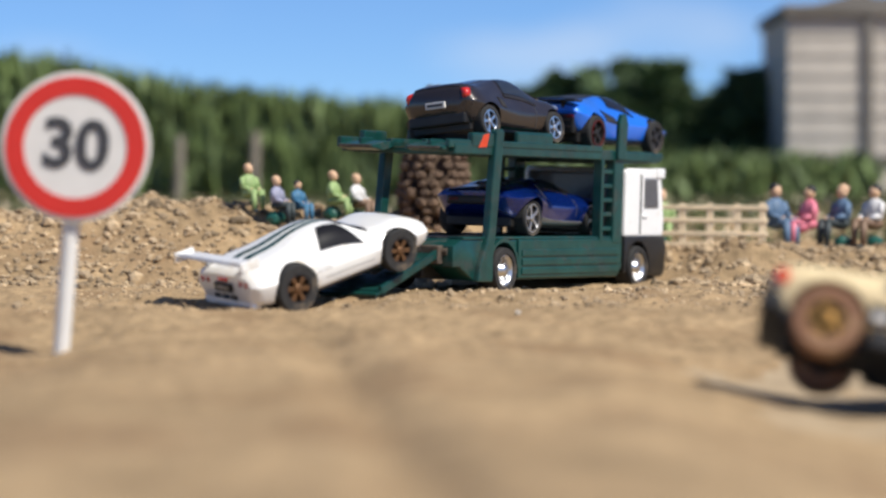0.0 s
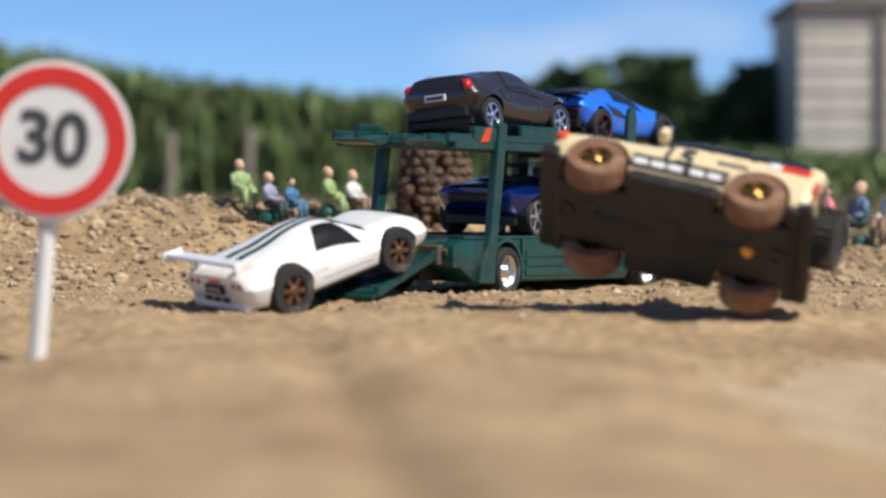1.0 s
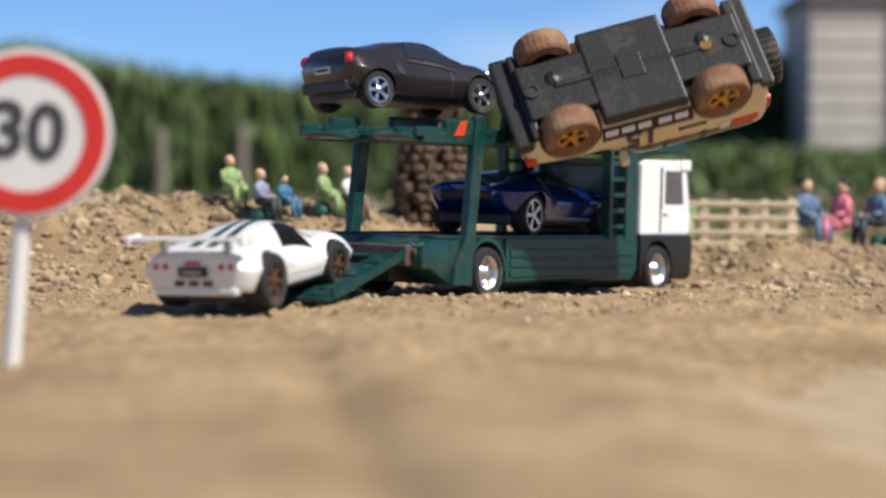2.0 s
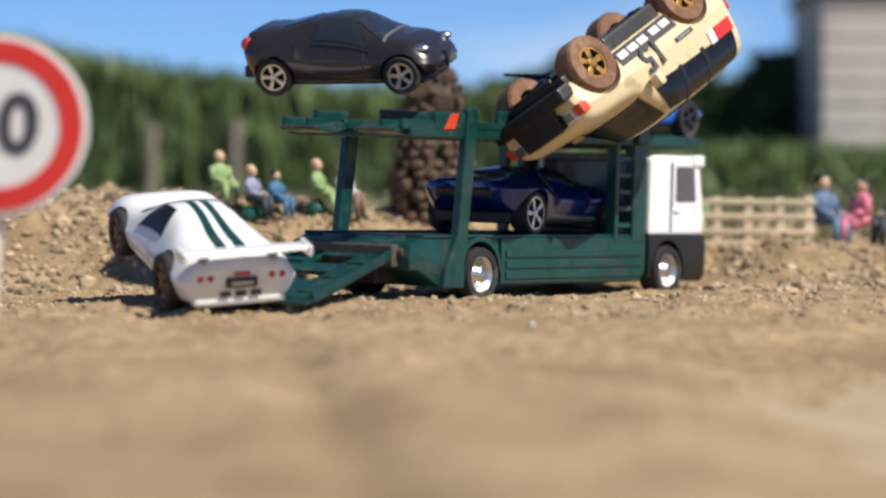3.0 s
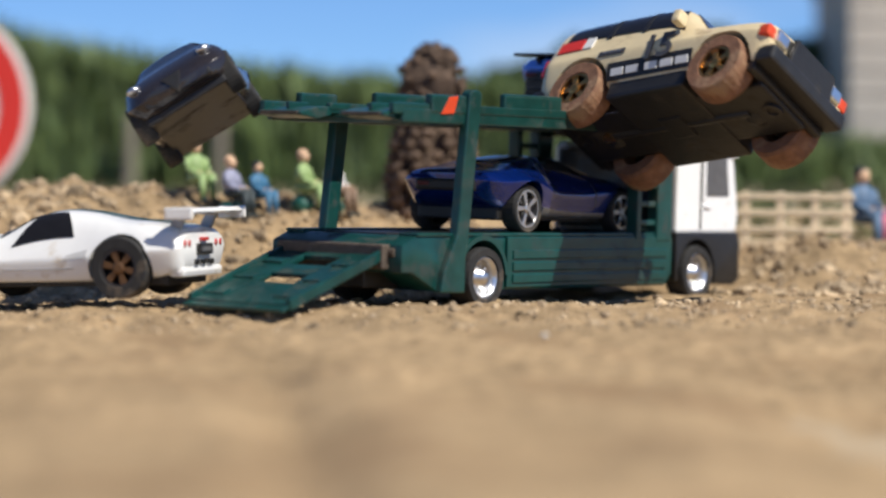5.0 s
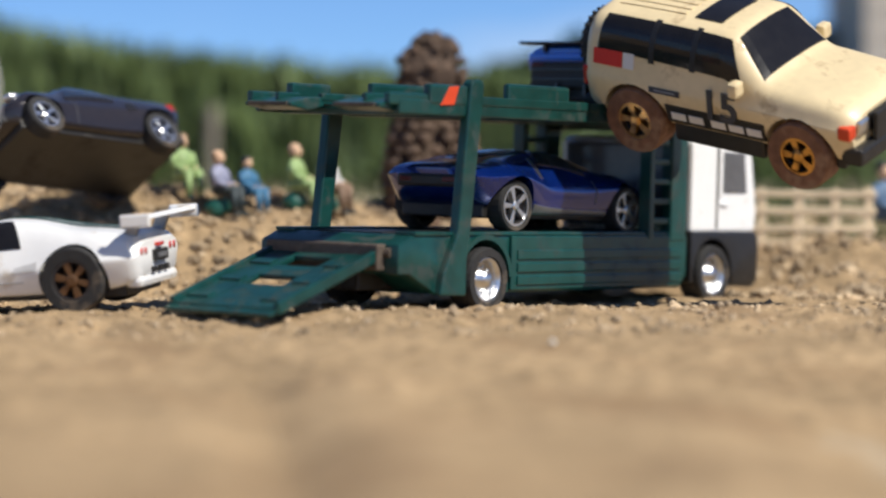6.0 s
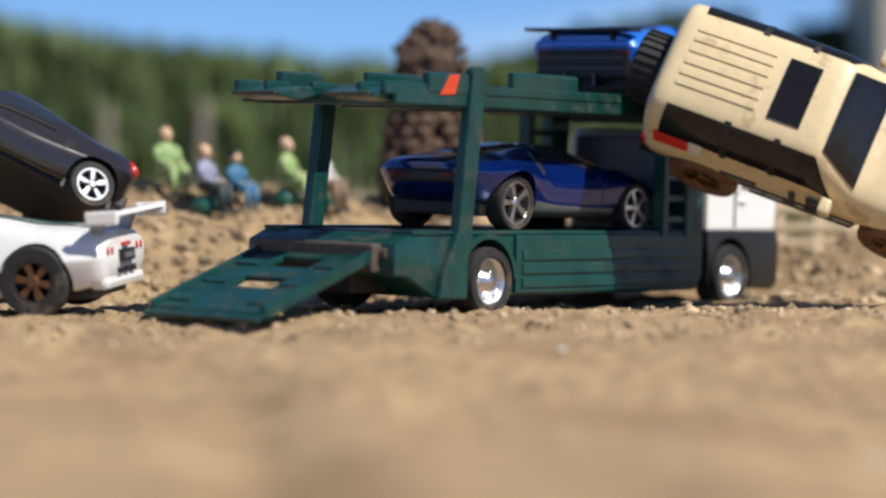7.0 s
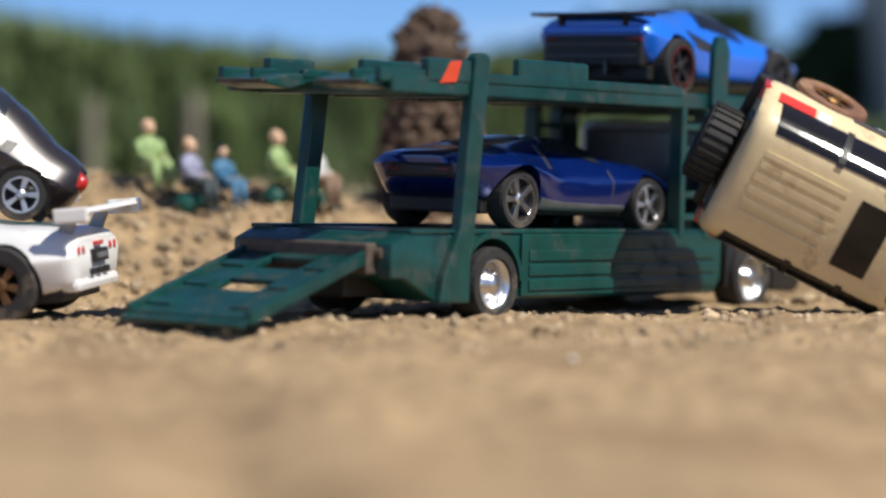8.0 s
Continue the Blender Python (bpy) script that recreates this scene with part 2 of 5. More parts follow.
# ---- car shells ----
class Shell:
    """A car's skin: stations (x, z_low, z_side, z_top, w_low, w_side, w_top) in millimetres, front last; point(x, v) is on it, v from 0 (under) to 5 (top middle)."""

    def __init__(self, stations):
        self.st = np.array(stations, float)

    def row(self, x):
        st = self.st
        i = int(np.clip(np.searchsorted(st[:, 0], x) - 1, 0, len(st) - 2))
        p0, p1, p2, p3 = st[max(i - 1, 0)], st[i], st[i + 1], st[min(i + 2, len(st) - 1)]
        t = (x - p1[0]) / (p2[0] - p1[0])
        m1 = (p2 - p0) / (p2[0] - p0[0]) * (p2[0] - p1[0])
        m2 = (p3 - p1) / (p3[0] - p1[0]) * (p2[0] - p1[0])
        lim = 3 * np.abs(p2 - p1)
        m1, m2 = np.clip(m1, -lim, lim), np.clip(m2, -lim, lim)
        return (2 * t**3 - 3 * t**2 + 1) * p1 + (t**3 - 2 * t**2 + t) * m1 + (3 * t**2 - 2 * t**3) * p2 + (t**3 - t**2) * m2

    def point(self, x, v):
        _, zl, zs, zt, wl, ws, wt = self.row(x)
        h = zt - zs
        p = [(0, zl), (wl * 0.9, zl), (wl, zl + 0.12 * (zs - zl)), (ws, zs), (ws * 0.97, zs + 0.12 * h), (wt, zt - 0.10 * h), (wt * 0.45, zt), (0, zt)]
        u = np.clip(v / 5, 0, 1) * (len(p) - 2)
        i = min(int(u), len(p) - 3)
        t = u - i
        a, b, c = np.array(p[i]), np.array(p[i + 1]), np.array(p[i + 2])
        s = a if i == 0 else (a + b) / 2
        e = c if i == len(p) - 3 else (b + c) / 2
        q = (1 - t)**2 * s + 2 * t * (1 - t) * b + t * t * e
        return Vector((x, q[0], q[1])) * MM

    def normal(self, x, v):
        du = self.point(x + 0.3, v) - self.point(x - 0.3, v)
        dv = self.point(x, min(v + 0.05, 5)) - self.point(x, max(v - 0.05, 0))
        n = dv.cross(du)
        return n.normalized() if n.length > 0 else Vector((0, 0, 1))

    def body(self, nx=54, nv=26):
        bm = bmesh.new()
        x0, x1 = self.st[0][0], self.st[-1][0]
        rings = []
        for i in range(nx + 1):
            x = x0 + (x1 - x0) * i / nx
            half = [self.point(x, 5 * j / nv) for j in range(nv + 1)]
            ring = [bm.verts.new(p) for p in half]
            ring += [bm.verts.new((p.x, -p.y, p.z)) for p in half[-2:0:-1]]
            rings.append(ring)
        k = len(rings[0])
        for a, b in zip(rings, rings[1:]):
            for j in range(k):
                bm.faces.new((a[j], a[(j + 1) % k], b[(j + 1) % k], b[j]))
        bm.faces.new(rings[0])
        bm.faces.new(rings[-1][::-1])
        bmesh.ops.recalc_face_normals(bm, faces=bm.faces[:])
        return bm

    def patch(self, corners, side=1, lift=0.25, n=8, bm=None):
        """A thin skin over four (x, v) corners, on one side (1 left, -1 right, 0 both, across the middle)."""
        b = bmesh.new()
        a, q, c, d = [Vector(p) for p in corners]
        top, low = [], []
        for i in range(n + 1):
            r0, r1 = [], []
            for j in range(n + 1):
                s, t = i / n, j / n
                w = a * (1 - s) * (1 - t) + q * s * (1 - t) + c * s * t + d * (1 - s) * t
                v, flip = (10 - w.y, -1) if w.y > 5 else (w.y, 1)
                p, nn = self.point(w.x, v), self.normal(w.x, v)
                f = flip * (side or 1)
                p, nn = Vector((p.x, p.y * f, p.z)), Vector((nn.x, nn.y * f, nn.z))
                if nn.dot(p - Vector((p.x, 0, 8 * MM))) < 0:
                    nn = -nn
                r0.append(b.verts.new(p + nn * lift * MM))
                r1.append(b.verts.new(p - nn * 0.3 * MM))
            top.append(r0)
            low.append(r1)
        for i in range(n):
            for j in range(n):
                b.faces.new((top[i][j], top[i + 1][j], top[i + 1][j + 1], top[i][j + 1]))
        edge = [(i, 0) for i in range(n)] + [(n, j) for j in range(n)] + [(i, n) for i in range(n, 0, -1)] + [(0, j) for j in range(n, 0, -1)]
        for (i, j), (k, l) in zip(edge, edge[1:] + edge[:1]):
            b.faces.new((top[i][j], top[k][l], low[k][l], low[i][j]))
        bmesh.ops.recalc_face_normals(b, faces=b.faces[:])
        return join(bm, b)


def cut(ob, cutter):
    """Takes the bmesh cutter out of ob's mesh."""
    me = bpy.data.meshes.new("cutter")
    cutter.to_mesh(me)
    cutter.free()
    tool = new("cutter", me)
    mod = ob.modifiers.new("cut", "BOOLEAN")
    mod.operation, mod.object, mod.solver = "DIFFERENCE", tool, "EXACT"
    parent, ob.parent = ob.parent, None
    bpy.context.view_layer.update()
    done = bpy.data.meshes.new_from_object(ob.evaluated_get(bpy.context.evaluated_depsgraph_get()))
    ob.modifiers.clear()
    done.set_sharp_from_angle(angle=radians(38))
    ob.data = done
    ob.parent = parent
    bpy.data.objects.remove(tool)
    bpy.data.meshes.remove(me)


def arches(body, axles):
    """Cuts round wheel openings (x, z, radius, inner half-width, outer half-width) on both sides."""
    b = None
    for x, z, r, w0, w1 in axles:
        for side in (1, -1):
            b = lathe([(0, w0 * side), (r, w0 * side), (r, w1 * side), (0, w1 * side)], 26, b, Matrix.Translation((x * MM, 0, z * MM)))
    cut(body, b)


def wheel(parent, x, y, z, r, width, tyre, rim_mat, spokes=5, style="spoke", hub=None, rim_size=0.70, ring=None):
    """A wheel whose hub faces outwards: tyre, rim with spokes, hub cap."""
    side = 1 if y > 0 else -1
    w = new("wheel")
    w.parent = parent
    w.matrix_basis = pose(x * MM, y * MM, z * MM, 0, 0, 0 if side > 0 else 180)
    h, k = width / 2, rim_size
    part("tyre", lathe([(r * (k - 0.02), -h), (r * 0.93, -h), (r, -h * 0.75), (r, h * 0.72), (r * 0.95, h), (r * (k + 0.02), h), (r * (k - 0.02), h * 0.8), (r * (k - 0.02), -h)]), tyre, w, smooth=False)
    b = lathe([(r * k, -h * 0.8), (r * k, h * 0.86), (r * (k - 0.06), h * 0.9), (r * (k - 0.1), h * 0.35), (r * (k - 0.12), h * 0.1), (0, h * 0.1)], 28)
    rim = part("rim", b, DARKRIM if style == "spoke" else rim_mat, w, smooth=True)
    if style == "spoke":
        b = None
        for i in range(spokes):
            m = Matrix.Rotation(2 * math.pi * i / spokes + 0.3, 4, "Y")
            b = join(b or bmesh.new(), prism([(-r * 0.06, r * 0.05), (r * 0.06, r * 0.05), (r * 0.13, r * k), (-r * 0.13, r * k)], h * 0.3, h * 0.85, "y", 0.1), m)
        part("rim_ring", lathe([(r * (k + 0.01), h * 0.5), (r * (k + 0.01), h * 0.92), (r * (k - 0.08), h * 0.92), (r * (k - 0.08), h * 0.5)], 28), ring or rim_mat, rim)
        part("spoke", b, rim_mat, rim)
        part("hub_cap", lathe([(r * 0.2, h * 0.4), (r * 0.2, h * 0.9), (r * 0.12, h), (0, h)], 16), hub or rim_mat, rim)
    else:
        part("hub_cap", lathe([(r * 0.55, h * 0.1), (r * 0.5, h * 0.35), (r * 0.3, h * 0.4), (r * 0.26, h * 0.9), (r * 0.1, h * 1.0), (0, h)], 20), rim_mat, rim, smooth=True)
        b = None
        for i in range(8):
            a = 2 * math.pi * i / 8
            b = ball(r * 0.4 * math.cos(a), h * 0.45, r * 0.4 * math.sin(a), r * 0.06, None, None, b, 1)
        part("wheel_nut", b, rim_mat, rim)
    return w


def slab(name, parent, mat, x0, x1, y0, y1, z0, z1, bevel=0.3, label="", m=None):
    return part(name, box(x0, x1, y0, y1, z0, z1, bevel, m), mat, parent, label)


# ---- ground and distance ----
def hump(x, y, cx, cy, sx, sy):
    return np.exp(-((x - cx) / sx) ** 2 - ((y - cy) / sy) ** 2)


def step(a, b, v):
    t = np.clip((v - a) / (b - a), 0, 1)
    return t * t * (3 - 2 * t)


def lie(x, y):
    """The broad height of the ground."""
    y = np.where(y < -0.005, -0.005 + (y + 0.005) / 1.6, y)
    z = -0.003 * step(-0.02, -0.045, y) - 0.0045 * step(-0.050, -0.080, y) - 0.055 * np.clip(-y - 0.07, 0, 0.25)
    z = z - 0.004 * step(-0.07, -0.105, x) * step(-0.045, -0.075, y)
    z = z - 0.0115 * step(0.03, 0.095, x) * step(-0.045, -0.125, y)
    z = z - 0.0012 * hump(x, y, -0.055, -0.040, 0.032, 0.016) - 0.0022 * hump(x, y, -0.108, -0.014, 0.02, 0.02)
    off = -0.83 * x + 0.56 * (y - 0.01)
    left = step(0.03, 0.085, off)
    z = z + left * 0.0222 * step(0.045, 0.108, y)
    z = z + (1 - left) * (0.0120 * step(0.097, 0.130, y))
    z = z + 0.0055 * hump(x, y, -0.088, 0.10, 0.032, 0.03) + 0.0120 * hump(x, y, 0.105, 0.104, 0.017, 0.013) + 0.006 * hump(x, y, -0.17, 0.07, 0.05, 0.03)
    z = z + (0.055 - 0.0222 * left - 0.0105 * (1 - left)) * step(0.18, 1.0, y)
    rut = -0.0020 * np.exp(-((x + 0.022 + 0.1435 * (y + 0.16)) / 0.007) ** 2) * step(-0.055, -0.10, y)
    return z + rut + 0.0016 * np.exp(-((x + 0.006 + 0.1435 * (y + 0.16)) / 0.010) ** 2) * step(-0.05, -0.10, y)


def crumbs(x, y):
    """Lumps and grains of the sand."""
    p = Vector((x, y, 0))
    lump = noise.fractal(p * 38, 1.0, 2.0, 3) * 0.0011
    fine = max(0, noise.noise(p * 210 + Vector((3, 7, 1)))) * 0.0011 + noise.noise(p * 480) * 0.00045
    bank = max(0.0, min(1.0, (y - 0.05) * 25)) if y < 0.2 else 0.0
    clods = max(0, noise.noise(p * 95 + Vector((9, 2, 5))) + 0.15) * 0.0042 * bank
    rim = max(0.0, 1 - abs(y + 0.052) / 0.03)
    clods += max(0, noise.noise(p * 125 + Vector((4, 8, 3)))) * 0.0030 * rim
    return lump + fine * (1.0 if y > -0.2 else 0.6) + clods


def ground_height(x, y):
    return float(lie(np.float64(x), np.float64(y))) + crumbs(x, y)


def build_ground():
    def axis(lo, hi, fine, far_lo, far_hi):
        mid = list(np.arange(lo, hi, fine))
        out, s, v = [], fine, hi
        while v < far_hi:
            out.append(v)
            s *= 1.22
            v += s
        pre, s, v = [], fine, lo
        while v > far_lo:
            s *= 1.22
            v -= s
            pre.append(v)
        return np.array(pre[::-1] + mid + out)
    xs, ys = axis(-0.20, 0.20, 0.0011, -60, 60), axis(-0.34, 0.16, 0.0011, -60, 90)
    gx, gy = np.meshgrid(xs, ys)
    z = lie(gx, gy)
    near = (np.abs(gx) < 0.35) & (gy > -0.62) & (gy < 0.4)
    for i, j in zip(*np.nonzero(near)):
        z[i, j] += crumbs(gx[i, j], gy[i, j])
    co = np.stack([gx, gy, z], -1).reshape(-1, 3)
    ny, nx = gx.shape
    a = (np.arange(ny - 1)[:, None] * nx + np.arange(nx - 1)[None]).reshape(-1)
    quads = np.stack([a, a + 1, a + nx + 1, a + nx], -1)
    me = bpy.data.meshes.new("ground")
    me.from_pydata(co.tolist(), [], quads.tolist())
    me.polygons.foreach_set("use_smooth", [True] * len(me.polygons))
    me.materials.append(SAND)
    tagged(new("ground", me), "dry sandy ground with crumbs, ruts and a low bank", "ground", kind="structure")


build_ground()


def build_hardpan():
    """A smooth, slightly domed patch that comes up through the loose sand."""
    bm = bmesh.new()
    rows = []
    for i in range(41):
        row = []
        for j in range(41):
            u, v = i / 20 - 1, j / 20 - 1
            x, y = 0.118 + 0.062 * u, -0.215 + 0.100 * v
            ripple = noise.noise(Vector((x * 60, y * 30, 2))) * 0.35
            z = float(lie(np.float64(x), np.float64(y))) + 0.0022 * (0.8 - u * u - v * v + ripple)
            row.append(bm.verts.new((x, y, max(z, float(lie(np.float64(x), np.float64(y))) - 0.002))))
        rows.append(row)
    for p, q in zip(rows, rows[1:]):
        for j in range(40):
            bm.faces.new((p[j], q[j], q[j + 1], p[j + 1]))
    tagged(part("hard_ground", bm, HARDPAN, smooth=True), "pale smooth patch of hard-packed dusty ground", "ground", kind="structure")


build_hardpan()


def build_gravel():
    """Loose bits of gravel on the bank and round the wheels."""
    rng = np.random.default_rng(5)
    base = bmesh.new()
    bmesh.ops.create_icosphere(base, subdivisions=1, radius=1)
    vs = np.array([v.co for v in base.verts])
    fs = np.array([[v.index for v in f.verts] for f in base.faces])
    base.free()
    co, faces = [], []
    spots = []
    for _ in range(9500):
        r = rng.random()
        if r < 0.42:
            spots.append((rng.uniform(-0.20, 0.04), 0.03 + 0.095 * rng.random() ** 0.8, 0.0014))
        elif r < 0.80:
            spots.append((rng.uniform(0.05, 0.21), rng.uniform(0.06, 0.125), 0.0014))
        else:
            spots.append((rng.uniform(-0.12, 0.16), rng.uniform(-0.085, 0.03), 0.0008))
    for x, y, big in spots:
        along, off = 0.56 * x + 0.83 * (y - 0.01), -0.83 * x + 0.56 * (y - 0.01)
        if (abs(off) < 0.027 and -0.02 < along < 0.125 and big > 0.001) or (((x - 0.105) / 0.017) ** 2 + ((y - 0.104) / 0.012) ** 2 < 1 and rng.random() < 0.85):
            continue
        s = big * (0.35 + 0.9 * rng.random() ** 2.2)
        if rng.random() < 0.06:
            s *= 1.8
        k = vs * (0.75 + 0.5 * rng.random(vs.shape[0]))[:, None] * s * np.array([1, rng.uniform(0.6, 1.2), rng.uniform(0.5, 0.9)])
        t = rng.uniform(0, 6.28)
        k = k @ np.array([[math.cos(t), -math.sin(t), 0], [math.sin(t), math.cos(t), 0], [0, 0, 1]])
        faces.append(fs + len(co) * len(vs))
        co.append(k + np.array([x, y, ground_height(x, y) + s * 0.15]))
    me = bpy.data.meshes.new("gravel")
    me.from_pydata(np.concatenate(co).tolist(), [], np.concatenate(faces).tolist())
    me.materials.append(GRAVEL_ISLANDS)
    tagged(new("gravel", me), "crumbly brown and grey gravel scattered over sand", "gravel", kind="stuff")


def islands(m, lo, hi):
    """Varies a material's brightness from loose piece to loose piece."""
    n, l = m.node_tree.nodes, m.node_tree.links
    b = n["Principled BSDF"]
    old = b.inputs["Base Color"].links[0].from_socket
    g, r, x = n.new("ShaderNodeNewGeometry"), n.new("ShaderNodeMapRange"), n.new("ShaderNodeMix")
    r.inputs[3].default_value, r.inputs[4].default_value = lo, hi
    x.data_type, x.blend_type = "RGBA", "MULTIPLY"
    x.inputs[0].default_value = 1
    l.new(g.outputs["Random Per Island"], r.inputs[0])
    l.new(old, x.inputs[6])
    l.new(r.outputs[0], x.inputs[7])
    l.new(x.outputs[2], b.inputs["Base Color"])
    return m


GRAVEL_ISLANDS = islands(GRAVEL, 0.6, 1.35)
islands(LEAF, 0.72, 1.3)
islands(LEAFDARK, 0.65, 1.4)
islands(TURF, 0.6, 1.5)
islands(CONE, 0.6, 1.4)
build_gravel()


def build_stones():
    """Larger stones, one by one."""
    rng = random.Random(11)
    made = []
    for k in range(4):
        st = part("stone", ball(0, 0, 0, 1, 0.85, 0.65, None, 2, 0.55, seed=k + 1), STONE, label="small rounded sandy stone lying on the gravel bank")
        tagged(st, category="stone", group="stones on the bank")
        made.append(st)
    spots = [(-0.115, 0.055, 2.6), (-0.09, 0.048, 1.9), (0.112, 0.088, 2.2), (0.128, 0.085, 2.6), (0.146, 0.082, 2.2), (0.10, 0.083, 1.9), (0.135, 0.075, 1.7)]
    spots += [(rng.uniform(-0.19, 0.02), rng.uniform(0.03, 0.11), rng.uniform(0.9, 1.9)) for _ in range(36)]
    spots += [(rng.uniform(0.08, 0.19), rng.uniform(0.065, 0.105), rng.uniform(1.0, 2.2)) for _ in range(34)]
    spots += [(rng.uniform(0.085, 0.17), rng.uniform(0.070, 0.095), rng.uniform(1.8, 3.0)) for _ in range(16)]
    spots += [(rng.uniform(-0.06, 0.12), rng.uniform(-0.07, -0.012), rng.uniform(0.5, 1.3)) for _ in range(60)]
    for i, (x, y, s) in enumerate(spots):
        m = pose(x, y, ground_height(x, y) + 0.0002 * s, rng.uniform(-25, 25), rng.uniform(-25, 25), rng.uniform(0, 360)) @ Matrix.Diagonal((s, s, s, 1))
        ob = made[i] if i < 4 else copy_thing(made[i % 4], m)
        ob.matrix_basis = m
    x, y = 0.0203, -0.094
    peb = part("pebble", ball(0, 0, 0, 0.65, 0.6, 0.45, None, 2, 0.3, seed=9), SIGNWHITE, label="tiny pale round pebble on the sand")
    tagged(peb, category="pebble")
    peb.matrix_basis = pose(x, y, ground_height(x, y) + 0.0004)


build_stones()


def blades(name, spots, mat, label, category, width, parent=None):
    """Upright leaves as folded slips: spots are (x, y, z, length, lean)."""
    rng = np.random.default_rng(len(spots))
    co, faces = [], []
    for x, y, z, ln, lean in spots:
        a, w = rng.uniform(0, 6.28), width * rng.uniform(0.6, 1.4)
        dx, dy = math.cos(a) * w, math.sin(a) * w
        lx, ly = rng.normal(0, lean) * ln, rng.normal(0, lean) * ln
        i = len(co)
        co += [(x - dx, y - dy, z), (x + dx, y + dy, z), (x + lx * 0.4 + dx * 1.2, y + ly * 0.4 + dy * 1.2, z + ln * 0.55), (x + lx * 0.4 - dx * 1.2, y + ly * 0.4 - dy * 1.2, z + ln * 0.55),
               (x + lx, y + ly, z + ln * 0.95)]
        faces += [(i, i + 1, i + 2, i + 3), (i + 3, i + 2, i + 4)]
    me = bpy.data.meshes.new(name)
    me.from_pydata(co, [], faces)
    me.materials.append(mat)
    ob = new(name, me)
    ob.parent = parent
    return ob


def reed_top(x):
    return float(np.interp(x, [-0.40, -0.22, -0.1865, -0.164, -0.0797, -0.0376, 0.0157, 0.08], [0.120, 0.0985, 0.0945, 0.0890, 0.0725, 0.0690, 0.066, 0.062])) + 0.0012 * math.sin(x * 61) + 0.0009 * math.sin(x * 173)


def field(x, y):
    return float(lie(np.float64(x), np.float64(y)))


def build_reeds():
    rng = np.random.default_rng(3)
    spots = []
    for _ in range(30000):
        x = rng.uniform(-0.42, 0.075)
        y = rng.uniform(0.478, 0.505) if rng.random() < 0.8 else rng.uniform(0.505, 0.56)
        base, top = field(x, y), reed_top(x)
        z = base + (top - base) * rng.random() ** 0.8 * 0.80
        spots.append((x, y, z, 0.019 * rng.uniform(0.6, 1.3), 0.16))
    for _ in range(5000):
        x, y = rng.uniform(0.05, 0.20), rng.uniform(0.46, 0.56)
        spots.append((x, y, field(x, y) + 0.012 * rng.random() ** 1.5, 0.012 * rng.uniform(0.6, 1.3), 0.3))
    tagged(blades("reeds", spots, LEAF, "", "", 0.0013), "dense tall green reeds beyond the sand", "reeds", kind="stuff")
    bm = bmesh.new()
    rows = []
    for k in range(64):
        x = -0.43 + 0.50 * k / 63
        top = reed_top(x) - 0.007 + 0.002 * math.sin(k * 2.1)
        rows.append([bm.verts.new(p) for p in ((x, 0.500, 0.015), (x, 0.502, top * 0.8), (x, 0.515, top), (x, 0.55, top), (x, 0.56, 0.015))])
    for p, q in zip(rows, rows[1:]):
        for a in range(4):
            bm.faces.new((p[a], q[a], q[a + 1], p[a + 1]))
    bm.faces.new(rows[0])
    bm.faces.new(rows[-1])
    bmesh.ops.recalc_face_normals(bm, faces=bm.faces[:])
    tagged(part("reed_thicket", bm, LEAF), "dark green inside of the reeds", "reeds", kind="stuff")
    for x, y, h in ((-0.0875, 0.470, 0.032), (-0.1225, 0.470, 0.030)):
        b = rod((0, 0, -6), (1, 0, h * 1000), 2.6, 2.2, 10)
        p = part("fence_post", b, GREYWOOD, label="weathered grey wooden post before the reeds")
        tagged(p, category="post", group="posts by the reeds")
        p.matrix_basis = pose(x, y, field(x, y))
    turf = []
    for _ in range(24000):
        x, y = rng.normal(0, 0.22), 0.19 + 0.32 * rng.random() ** 0.75
        turf.append((x, y, field(x, y) - 0.0008, 0.0042 * rng.uniform(0.5, 1.5) * (0.4 + y), 0.5))
    tagged(blades("field_grass", turf, TURF, "", "", 0.0008), "short olive grass on the field before the reeds", "grass", kind="stuff")
    dry = []
    for _ in range(900):
        x, y = rng.uniform(-0.35, 0.3), rng.uniform(0.25, 0.48)
        dry.append((x, y, field(x, y), 0.0035 * rng.uniform(0.5, 1.5), 0.5))
    tagged(blades("dry_grass", dry, WOOD, "", "", 0.0007), "thin dry straw-coloured grass on the field", "grass", kind="stuff")


build_reeds()


